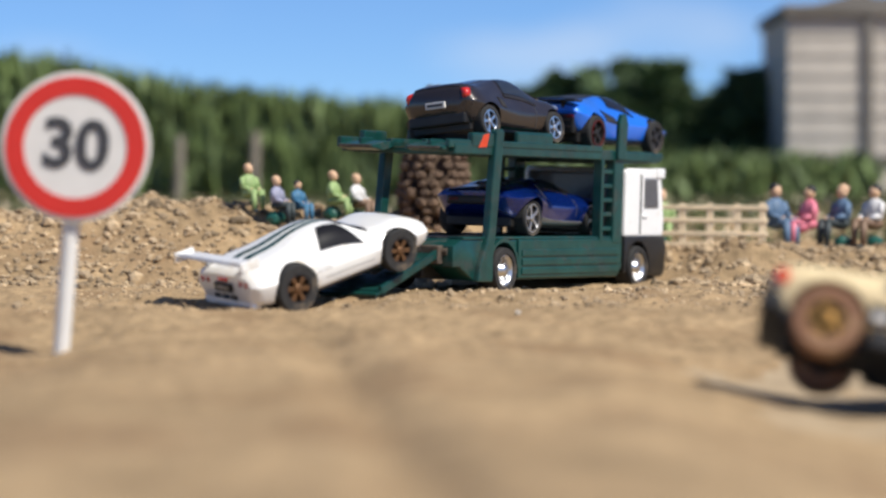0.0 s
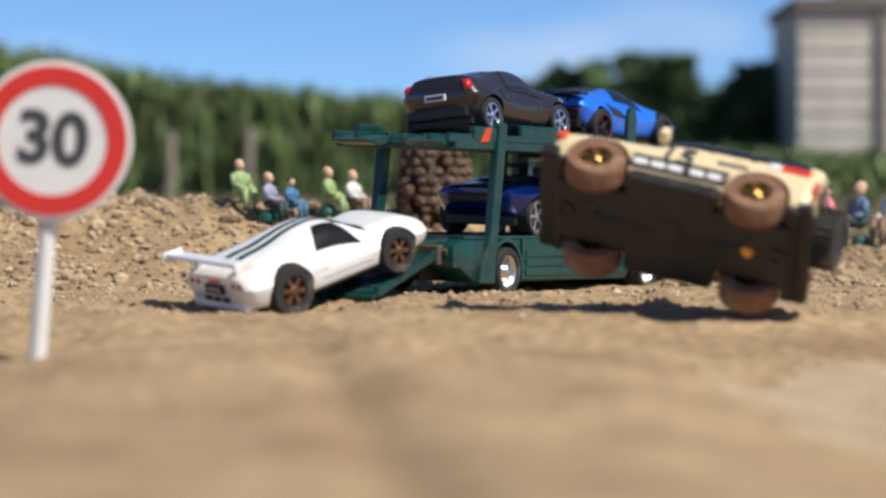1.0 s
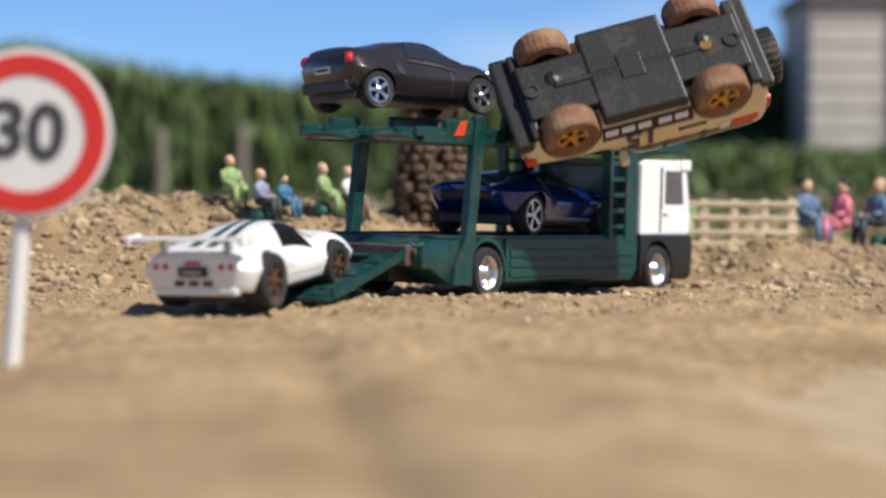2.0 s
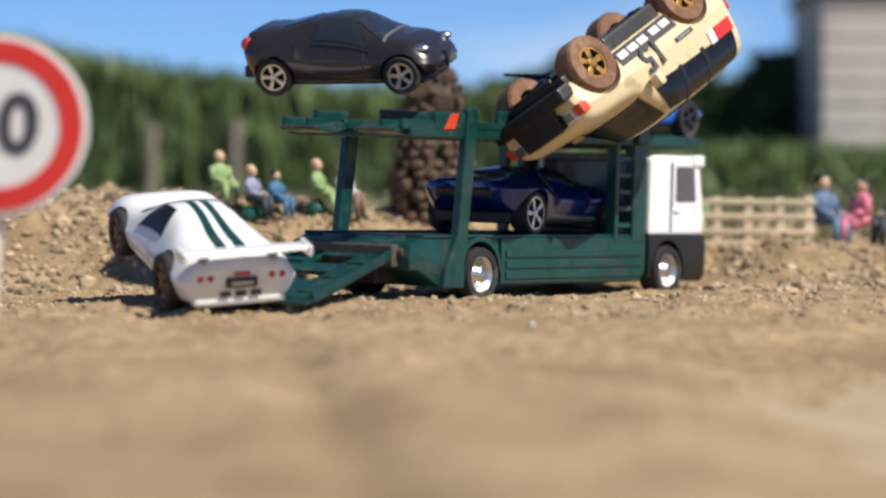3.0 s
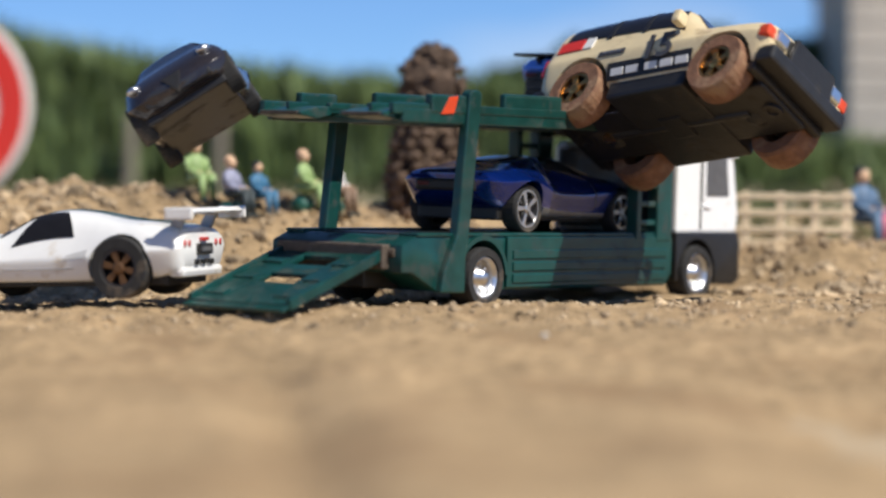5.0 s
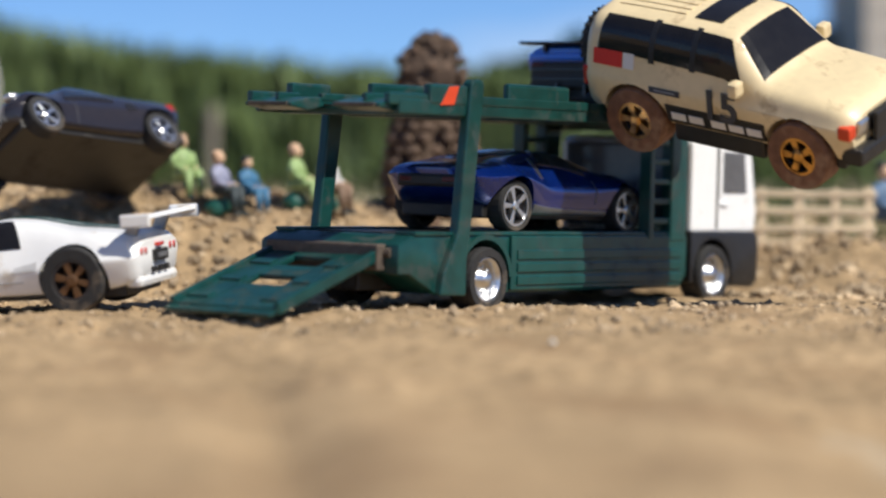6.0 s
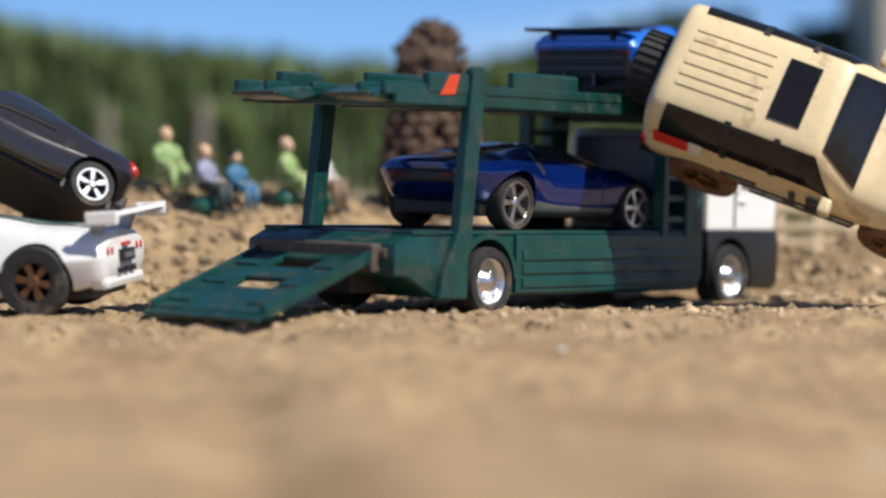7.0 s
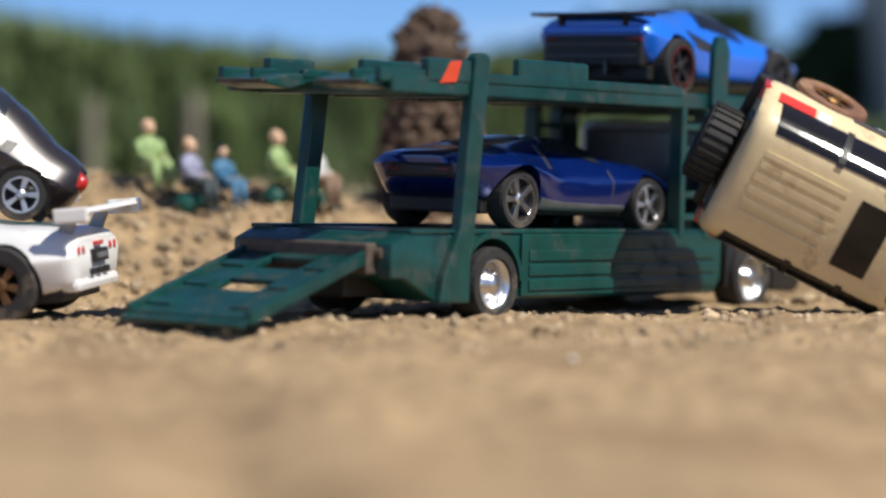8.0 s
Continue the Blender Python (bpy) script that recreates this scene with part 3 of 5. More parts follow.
def build_tree(x, y, height, spread, seed):
    rng = random.Random(seed)
    base = float(lie(np.float64(x), np.float64(y)))
    t = root("tree", "broad leafy dark green tree behind the reeds", "tree", "trees in the distance")
    t.matrix_basis = pose(x, y, base)
    h = height - base
    b = rod((0, 0, -6), (2, 1, h * 550), 4.5, 2.6, 10)
    ends = []
    for i in range(7):
        a, r = i * 0.9 + rng.random(), spread * rng.uniform(0.35, 0.75)
        e = (r * 1000 * math.cos(a), r * 600 * math.sin(a), h * 1000 * rng.uniform(0.55, 0.85))
        rod((2, 1, h * rng.uniform(250, 500)), e, 1.8, 0.7, 7, b)
        ends.append(e)
    part("trunk", b, BARK, t)
    spots = []
    g = np.random.default_rng(seed)
    for _ in range(46):
        a, r, zz = g.uniform(0, 6.28), spread * math.sqrt(g.random()), g.uniform(0.25, 0.9)
        r *= math.sqrt(max(0.1, 1 - ((zz - 0.5) / 0.52) ** 2))
        cx, cy, cz = r * math.cos(a), 0.6 * r * math.sin(a), h * zz
        q = spread * g.uniform(0.14, 0.30)
        for _ in range(80):
            d = g.normal(size=3)
            d *= q / np.linalg.norm(d) * g.random() ** 0.4
            spots.append((cx + d[0], cy + d[1], cz + d[2] - 0.003, 0.0065, 0.8))
    ob = blades("crown", spots, LEAFDARK, "", "", 0.0022, t)
    return ob


for n, (tx, ty, th, ts) in enumerate(((0.0673, 0.58, 0.0975, 0.026), (0.1027, 0.585, 0.106, 0.028), (0.037, 0.58, 0.092, 0.024), (0.1306, 0.58, 0.087, 0.024), (0.163, 0.59, 0.106, 0.026), (0.083, 0.60, 0.085, 0.03), (0.145, 0.60, 0.082, 0.03), (0.052, 0.60, 0.080, 0.03), (0.115, 0.61, 0.088, 0.03), (0.19, 0.60, 0.10, 0.03))):
    build_tree(tx, ty, th, ts, 20 + n)


def build_building():
    """A plain concrete block with a cornice, a plinth and a shallow recess."""
    t = root("building", "grey weathered concrete building with a dark cornice", "building")
    t.matrix_basis = pose(0.1625, 0.50, -0.003)
    part("wall", box(0, 150, 0, 110, 56, 122.5, 0.6), CONCRETE, t)
    part("plinth", box(-7, 156, -4, 114, 5, 53, 0.8), CONCRETE, t)
    # ledge, cornice, pilaster and roof in a darker concrete than the walls
    part("ledge", box(-8, 157, -6, 115, 53, 56.8, 0.6), DARKCONCRETE, t, "dark concrete ledge")
    part("cornice", box(-2.5, 154, -4, 114, 122.5, 127.5, 0.7), DARKCONCRETE, t, "dark concrete cornice")
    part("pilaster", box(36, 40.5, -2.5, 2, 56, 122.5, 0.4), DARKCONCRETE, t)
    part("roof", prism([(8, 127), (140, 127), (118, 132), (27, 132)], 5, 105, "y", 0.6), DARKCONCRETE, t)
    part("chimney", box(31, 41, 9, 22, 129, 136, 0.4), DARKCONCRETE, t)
    for k in range(6):
        part("joint", box(0.3, 149, -0.5, 0.3, 65 + 9.5 * k, 65.4 + 9.5 * k, 0), DARKCONCRETE, t)


build_building()


# ---- things beside the truck ----
def build_fence():
    t = root("fence", "pale wooden toy rail fence on the gravel", "fence")
    a, c = Vector((0.0720, 0.130, 0)), Vector((0.1095, 0.124, 0))
    z = 0.0095
    ang = math.degrees(math.atan2(c.y - a.y, c.x - a.x))
    t.matrix_basis = pose(a.x, a.y, z, 0, 0.6, ang)
    for k, x in enumerate((2, 11, 20.5, 30, 38.5)):
        part("post", box(x - 1.2, x + 1.2, -1.2, 0.9, -3, 18.4 + (0.5 if k == 4 else 0), 0.3), WOOD, t)
    for zz in (4.2, 8.0, 12.6, 17.0):
        part("rail", box(-1, 40.5, -1.5, -0.5, zz - 0.85, zz + 0.85, 0.3), WOOD, t)


build_fence()


def build_figure(x, y, face, top, legs, hair, seat=True, scale=1.0, kind=0):
    """A small seated painted figurine, one plain mesh; it faces the way face (degrees)."""
    z = float(lie(np.float64(x), np.float64(y))) - 0.0002
    mats = [SKIN, top, legs, hair, FIGDARK]
    bm = ball(0, 0, 13.9, 1.5, 1.35, 1.75)
    paint(bm, 0, 0)
    n = len(bm.faces)
    ball(-0.35, 0, 14.6, 1.5, 1.4, 1.35, bm)
    paint(bm, n, 3)
    n = len(bm.faces)
    ball(0, 0, 9.3, 2.0, 2.8, 3.4, bm)
    ball(-0.1, 0, 11.0, 1.4, 2.7, 1.3, bm)
    for s in (1, -1):
        rod((0, 2.5 * s, 11.2), (1.0, 3.0 * s, 8.2), 0.85, 0.75, 8, bm)
        rod((1.0, 3.0 * s, 8.2), (3.6, 1.6 * s, 7.4), 0.72, 0.6, 8, bm)
    paint(bm, n, 1)
    n = len(bm.faces)
    ball(0.2, 0, 6.2, 2.1, 2.5, 1.5, bm)
    for s in (1, -1):
        rod((0.5, 1.2 * s, 6.2), (5.0, 1.5 * s, 6.6), 1.25, 1.0, 8, bm)
        ball(5.0, 1.5 * s, 6.6, 1.0, None, None, bm, 1)
        rod((5.0, 1.5 * s, 6.6), (5.4, 1.5 * s, 1.0), 0.95, 0.7, 8, bm)
    if kind == 1:
        ball(2.8, 0, 5.6, 2.9, 2.5, 1.7, bm)
    paint(bm, n, 2)
    n = len(bm.faces)
    for s in (1, -1):
        ball(6.0, 1.5 * s, 0.6, 1.5, 0.75, 0.6, bm, 1)
    paint(bm, n, 4)
    n = len(bm.faces)
    for s in (1, -1):
        ball(3.8, 1.4 * s, 7.4, 0.7, 0.6, 0.6, bm, 1)
    rod((0, 0, 12), (0, 0, 13), 0.6, 0.6, 8, bm)
    paint(bm, n, 0)
    ob = part("figurine", bm, mats, None, FIG_LABEL[top.name], True)
    tagged(ob, category="figurine", group="seated figurines")
    ob.matrix_basis = pose(x, y, z, 0, 0, face) @ Matrix.Diagonal((scale * 1.07, scale * 1.12, scale * 1.07, 1))
    if seat:
        st = part("stool", ball(-0.3, 0, 2.3, 3.2, 3.0, 2.6, None, 2, 0.2, seed=int(abs(x) * 1000)), FIGTEAL, None, "low rounded green toy seat under a figurine")
        tagged(st, category="stool", group="toy seats")
        st.matrix_basis = pose(x, y, z, 0, 0, face)


FIG_LABEL = {"figure_green_paint": "seated toy figurine painted in pale green", "figure_grey_paint": "seated toy figurine in lilac grey shirt", "figure_blue_paint": "small seated toy figurine in blue",
             "figure_white_paint": "seated toy figurine in white shirt", "figure_pink_paint": "seated toy figurine in pink dress with black hair", "figure_steel_blue_paint": "seated toy figurine in dark blue jacket"}
for row in ((-0.0655, 0.10, -50, FIGGREEN, FIGGREEN, SKIN, False, 0.98), (-0.0556, 0.092, -25, FIGGREY, FIGDARK, SKIN, True, 0.97), (-0.0487, 0.095, -35, FIGBLUE, FIGBLUE, HAIRBLACK, False, 0.86),
            (-0.0370, 0.102, -20, FIGGREEN, FIGGREEN, SKIN, True, 1.0), (-0.0292, 0.104, -30, FIGWHITE, FIGBROWN, SKIN, True, 1.0),
            (0.0765, 0.142, -90, FIGGREEN, FIGGREEN, SKIN, True, 1.25), (0.1160, 0.135, -50, FIGSTEEL, FIGSTEEL, HAIRBLACK, False, 1.36), (0.1278, 0.135, 200, FIGPINK, FIGPINK, HAIRBLACK, False, 1.32, 1),
            (0.1392, 0.135, 205, FIGSTEEL, FIGDARK, SKIN, True, 1.34), (0.1505, 0.135, 215, FIGWHITE, FIGBROWN, HAIRBLACK, True, 1.34)):
    build_figure(*row)


def build_cones():
    """A tall heap of pine cones: overlapping rounded scales round a core."""
    t = root("pine_cone", "tall brown pine cone standing on the bank behind the truck", "pine cone")
    t.matrix_basis = pose(-0.0032, 0.132, 0.0198)
    part("core", ball(0, 0, 16, 9.5, 9, 19, None, 3, 0.15), CONE, t)
    rng = random.Random(4)
    for ring in range(11):
        z = -1 + ring * 3.1
        r = 11.5 * math.sqrt(max(0.12, 1 - ((z - 10) / 27) ** 2))
        n = max(6, int(r * 1.25))
        for k in range(n):
            a = 2 * math.pi * (k + 0.5 * (ring % 2)) / n + rng.uniform(-0.12, 0.12)
            s = rng.uniform(1.9, 2.9)
            m = Matrix.Translation((r * MM * math.cos(a), r * MM * math.sin(a), z * MM)) @ Matrix.Rotation(a, 4, "Z") @ Matrix.Rotation(rng.uniform(-0.5, 0.1), 4, "Y")
            part("scale", ball(0, 0, 0, s * 0.8, s * 0.95, s * 0.85, None, 1, 0.35, m, ring * 20 + k), CONE, t)
    bm = None
    for k in range(90):
        a, u = rng.uniform(0, 6.28), rng.uniform(-0.5, 1)
        r = math.sqrt(1 - u * u)
        m = Matrix.Translation(Vector((8.6 * r * math.cos(a), 8.6 * r * math.sin(a), 38.5 + 10.0 * u)) * MM) @ Matrix.Rotation(a, 4, "Z")
        bm = ball(0, 0, 0, 1.3, 1.5, 1.2, bm, 1, 0.4, m, k)
    ball(0, 0, 38.5, 8.4, 8.4, 9.8, bm, 2, 0.2)
    part("top", bm, CONE, t)
    part("orange_scale", ball(8.2, -6.8, 13, 1.5, 1.2, 1.7, None, 1, 0.3), ORANGE, t, "orange tinted scale")


build_cones()


def build_sign():
    t = root("road_sign", "round red-rimmed speed limit sign on a white post", "road sign")
    gz = ground_height(-0.096, -0.157)
    t.matrix_basis = pose(-0.0959, -0.157, gz, 0, 4.5, 0)
    top = 0.0396 - gz
    c = top * 1000
    face = Matrix.Translation((0.0, 0, top)) @ Matrix.Diagonal((0.912, 1, 0.912, 1))
    part("post", rod((0, 2.8, -6), (0, 2.8, c + 10), 2.1, 2.1, 16), SIGNWHITE, t)
    part("back_plate", lathe([(0, 0.6), (20.2, 0.6), (20.6, 0), (20.6, -0.7), (20.0, -0.9), (0, -0.9)], 64, None, face), SIGNWHITE, t)
    part("red_ring", lathe([(19.3, -0.85), (19.3, -1.2), (14.2, -1.2), (14.2, -0.85), (19.3, -0.85)], 64, None, face), SIGNRED, t, "red ring")
    cu = bpy.data.curves.new("number", "FONT")
    cu.body, cu.align_x, cu.align_y, cu.size, cu.extrude, cu.offset = "30", "CENTER", "CENTER", 0.0185, 0.00015, 0.0006
    tmp = new("number", cu)
    bpy.context.view_layer.update()
    me = bpy.data.meshes.new_from_object(tmp.evaluated_get(bpy.context.evaluated_depsgraph_get()))
    bpy.data.objects.remove(tmp)
    me.materials.clear()
    me.materials.append(INK)
    ob = new("number", me)
    ob.parent = t
    ob.matrix_basis = face @ pose(0, -0.0011, 0.0, 90, 0, 0)


build_sign()


# ---- cars ----
def rear_box(name, parent, mat, x, y0, y1, z0, z1, label="", depth=0.6, bevel=0.25):
    return slab(name, parent, mat, x - depth, x + 0.8, y0, y1, z0, z1, bevel, label)


def sides(name, shell, corners, mat, parent, lift=0.25, label=""):
    for s in (1, -1):
        part(name, shell.patch(corners, s, lift), mat, parent, label)


def blue_coupe():
    t = root("toy_sports_car", "deep blue metallic toy coupe with chrome wheels on the lower deck", "toy car")
    sh = Shell([(-30.72, 9, 11.4, 12.8, 6.5, 8.5, 7.5), (-29.96, 7.6, 11.2, 13.38, 9, 11.6, 9.6), (-26.56, 5.4, 11, 14.14, 11.6, 14.2, 10), (-22.78, 4.4, 11.3, 14.78, 12.8, 15.6, 9.4), (-18.5, 3.8, 11.4, 15.73, 13.2, 16, 8.8), (-12, 3.5, 10.1, 16.6, 13.2, 15, 8.2),
                (-6, 3.5, 8.8, 17.17, 13, 13.8, 7.8), (0, 3.5, 8.6, 17.24, 12.9, 13.6, 7.7), (5, 3.5, 8.6, 16.45, 12.9, 13.6, 8.2), (10, 3.5, 8.9, 14.59, 13, 13.9, 9.4), (15, 3.5, 9.3, 13.43, 13.1, 14.5, 10.2), (20, 3.6, 9.4, 13, 13.1, 14.9, 10.6), (26, 3.9, 8.6, 11.8, 12.4, 14.2, 10.4),
                (31, 4.4, 7.6, 9.8, 10.5, 12.2, 9.4), (34, 5.4, 7, 8.2, 7.5, 9, 7)])
    b = part("body", sh.body(64, 28), DEEPBLUE, t, smooth=True)
    arches(b, [(-19, 5.4, 6.3, 8.5, 20), (20, 5.0, 5.8, 8.5, 20)])
    sides("side_window", sh, [(-6.5, 3.5), (8.5, 3.35), (3.2, 4.12), (-4.5, 4.2)], SMOKEGLASS, t)
    part("windscreen", sh.patch([(4.4, 4.2), (12.2, 3.85), (12.2, 6.15), (4.4, 5.8)], 1), SMOKEGLASS, t)
    part("rear_window", sh.patch([(-19, 4.4), (-8, 4.4), (-8, 5.6), (-19, 5.6)], 1, 0.2), GLASS, t, "dark louvred rear window")
    sides("door_seam", sh, [(9.2, 1.6), (9.6, 1.6), (9.6, 3.2), (9.2, 3.2)], INK, t, 0.05)
    sides("side_duct", sh, [(-9.6, 3.0), (-8.2, 3.0), (-7.4, 3.7), (-8.8, 3.7)], CHROME, t, 0.12, "bright slatted side duct")
    sides("sill", sh, [(-12.3, 0.8), (13.5, 0.8), (13.5, 1.25), (-12.3, 1.45)], GREYMETAL, t, 0.3, "bare grey metal sill")
    slab("chassis", t, BLACK, -26, 28, -11, 11, 2.6, 5.5, 0.5)
    # shaded tail put into the colours: panel blackened, lamps a dimmed red
    part("tail_panel", box(-31.1, -27.6, -8.2, 8.2, 8.8, 11.6, 0.7), BLACK, t, "tail panel in black for its shade")
    part("bumper", prism([(-28.6, 8.6), (-25.5, 4.8), (-24.5, 4.8), (-24.5, 8.6)], -9.0, 9.0, "y", 0.6), BLACK, t)
    for s in (1, -1):
        part("tail_lamp", box(-31.3, -29.9, *sorted((4.2 * s, 7.4 * s)), 9.9, 10.9, 0.3), DARKRED, t)
        part("headlamp", ball(28.2, 8.2 * s, 10.5, 2.2, 1.8, 0.8), GLASS, t)
        wheel(t, -19, 12.4 * s, 5.4, 5.4, 4.2, RUBBER, CHROME, 5, rim_size=0.78)
        wheel(t, 20, 12.4 * s, 5.0, 5.0, 3.8, RUBBER, CHROME, 5, rim_size=0.78)
    return t


def dark_coupe():
    t = root("toy_sports_car", "dark metallic brown-black toy coupe with round tail lamps", "toy car")
    sh = Shell([(-28.25, 8, 12.5, 15.5, 8.5, 11, 9.5), (-27.47, 6.5, 12, 16.8, 10.5, 12.8, 10.5), (-24.35, 4.6, 11.5, 18.2, 12.6, 14.8, 11), (-18, 4, 10.5, 18.6, 13.4, 15.4, 10.6), (-8, 3.6, 9.5, 20.6, 13.4, 14.7, 9.0), (0, 3.5, 9, 21.2, 13.3, 14.3, 8.8),
                (5, 3.5, 9, 20.4, 13.3, 14.3, 9.2), (11, 3.5, 9, 17.2, 13.2, 14.5, 10.4), (15, 3.5, 9, 15.6, 13.2, 14.7, 11.4), (21.3, 3.8, 9, 14.6, 13, 14.9, 11.8), (25.62, 4.2, 8.3, 12.3, 11.5, 13.6, 10.8), (27.78, 5, 8, 10.6, 9.5, 11.5, 9), (28.86, 6, 7.8, 9.4, 7, 9, 7)])
    b = part("body", sh.body(), BLACKPAINT, t, smooth=True)
    arches(b, [(-18.5, 5.4, 6.3, 8.5, 20), (19.5, 5.3, 6.2, 8.5, 20)])
    sides("side_window", sh, [(-6.5, 3.35), (9.5, 3.25), (4.0, 4.1), (-5, 4.15)], SMOKEGLASS, t)
    part("windscreen", sh.patch([(5.5, 4.15), (13.8, 3.75), (13.8, 6.25), (5.5, 5.85)], 1), SMOKEGLASS, t)
    part("rear_window", sh.patch([(-17, 4.35), (-9, 4.35), (-9, 5.65), (-17, 5.65)], 1, 0.2), SMOKEGLASS, t)
    sides("window_frame", sh, [(-7.0, 3.22), (10.2, 3.12), (10.2, 3.22), (-7.0, 3.32)], DARKRIM, t, 0.3, "thin dark window trim")
    sides("door_seam", sh, [(8.6, 1.2), (8.9, 1.2), (8.9, 3.1), (8.6, 3.1)], INK, t, 0.05)
    part("windscreen_frame", sh.patch([(13.8, 3.72), (14.6, 3.72), (14.6, 6.28), (13.8, 6.28)], 1, 0.3), GREYMETAL, t, "bright windscreen edge")
    part("tail_spoiler", sh.patch([(-27.0, 4.0), (-25.2, 4.0), (-25.2, 6.0), (-27.0, 6.0)], 1, 0.35), BLACKPAINT, t, "raised ducktail lip")
    sides("side_scoop", sh, [(-11.5, 2.6), (-9.0, 2.4), (-9.5, 3.1), (-12, 3.2)], BLACK, t, 0.2)
    slab("chassis", t, BLACK, -25.5, 25.5, -11, 11, 2.6, 5.8, 0.5)
    part("diffuser", box(-28.5, -25, -11, 11, 4.8, 8.2, 0.6), BLACK, t)
    part("number_plate", box(-28.9, -27.4, -3.8, 3.8, 10.3, 12.4, 0.15), SIGNWHITE, t, "white plate with plain dark bar")
    part("plate_bar", box(-29.05, -28.7, -3.0, 3.0, 10.9, 11.8, 0), INK, t)
    for s in (1, -1):
        part("tail_lamp", lathe([(0, -0.9), (1.9, -0.8), (2.1, 1.5), (0, 1.5)], 18, None, Matrix.Translation((-0.0270, s * 0.0102, 0.0143)) @ Matrix.Rotation(radians(-90 + 30 * s), 4, "Z")), RED, t, "round red tail lamp", True)
        part("headlamp", ball(24.6, 9.8 * s, 12.3, 2.6, 1.9, 1.2), CHROME, t, "clear headlamp", True)
        wheel(t, -18.5, 12.4 * s, 5.4, 5.4, 4.2, RUBBER, CHROME, 5)
        wheel(t, 19.5, 12.4 * s, 5.3, 5.3, 4.0, RUBBER, CHROME, 5)
    part("grille", prism([(-2.6, 10.2), (2.6, 10.2), (0, 5.4)], 28.0, 29.3, "x", 0.2), BLACK, t, "dark shield grille")
    for s in (1, -1):
        part("air_intake", box(26.6, 28.7, min(4 * s, 9 * s), max(4 * s, 9 * s), 5.6, 7.6, 0.4), BLACK, t)
    return t


def winged_supercar():
    t = root("toy_sports_car", "bright blue toy supercar with a black rear wing", "toy car")
    sh = Shell([(-29.22, 8.5, 12, 14.17, 10.45, 12.35, 10.92), (-27.78, 7, 11.5, 15.02, 11.88, 13.59, 11.4), (-21.3, 4.2, 10.5, 16.21, 13.11, 14.44, 10.45), (-12, 3.6, 9.5, 16.89, 13.11, 14.06, 8.55), (-4, 3.5, 9, 17.74, 12.92, 13.68, 7.98), (3, 3.5, 8.8, 17.4, 12.82, 13.49, 7.98),
                (10, 3.5, 8.6, 15.11, 12.63, 13.59, 9.31), (17, 3.5, 8.5, 13, 12.63, 13.87, 10.83), (25, 3.8, 8, 11.6, 12.35, 13.68, 11.02), (31, 4.2, 7, 9.2, 10.92, 12.35, 9.97), (34, 5, 6.6, 7.8, 7.6, 9.5, 7.6)])
    b = part("body", sh.body(), BRIGHTBLUE, t, smooth=True)
    arches(b, [(-19.5, 5.6, 6.5, 8.5, 20), (20.5, 5.3, 6.1, 8.5, 20)])
    sides("side_window", sh, [(-6, 3.4), (9, 3.2), (3.5, 4.1), (-4, 4.1)], GLASS, t)
    part("windscreen", sh.patch([(4.5, 4.15), (14, 3.75), (14, 6.25), (4.5, 5.85)], 1), GLASS, t)
    part("engine_cover", sh.patch([(-22, 4.2), (-6, 4.4), (-6, 5.6), (-22, 5.8)], 1, 0.35), BLACK, t)
    sides("side_intake", sh, [(-13, 2.3), (-4, 2.1), (-6, 2.9), (-13, 3.3)], BLACK, t, 0.2)
    slab("chassis", t, BLACK, -27, 29, -11.5, 11.5, 2.6, 5.6, 0.5)
    part("tail_panel", box(-29.7, -26.8, -11.4, 11.4, 5.2, 11.4, 0.7), BLACK, t, "black slatted tail panel")
    part("tail_trim", box(-30.0, -27.6, -11.8, 11.8, 11.6, 13.2, 0.5), BRIGHTBLUE, t, "blue edge over the tail")
    for s in (1, -1):
        part("diffuser_fin", box(-30.6, -27.5, *sorted((3.4 * s, 4.0 * s)), 3.6, 6.4, 0.15), BLACKPAINT, t)
    for z in (7.0, 9.2):
        part("tail_slat", box(-30.2, -29.2, -10.5, 10.5, z, z + 0.6, 0.15), BLACKPAINT, t)
    part("wing", box(-32.2, -27.2, -13.2, 13.2, 15.0, 15.7, 0.4), BLACK, t)
    for s in (1, -1):
        part("wing_strut", prism([(-29.6, 13.0), (-26.8, 13.0), (-28, 15.6), (-30.6, 15.6)], min(7 * s, 7.9 * s), max(7 * s, 7.9 * s), "y", 0.15), BLACK, t)
        part("tail_lamp", box(-30.1, -28.8, min(8 * s, 11.5 * s), max(8 * s, 11.0 * s), 10.2, 11.0, 0.25), DARKRED, t)
        part("headlamp", ball(28.5, 9.5 * s, 9.6, 3.0, 1.6, 0.7), GLASS, t)
        wheel(t, -19.5, 12.4 * s, 5.6, 5.6, 4.4, RUBBER, DARKRIM, 5)
        wheel(t, 20.5, 12.4 * s, 5.3, 5.3, 4.0, RUBBER, DARKRIM, 5)
        part("wheel_stripe", lathe([(4.1, 0), (4.1, 0.4), (3.8, 0.4), (3.8, 0)], 26, None, Matrix.Translation((-0.0195, 0.0145 * s, 0.0056)) @ Matrix.Rotation(0 if s > 0 else math.pi, 4, "Z")), DARKRED, t)
    return t


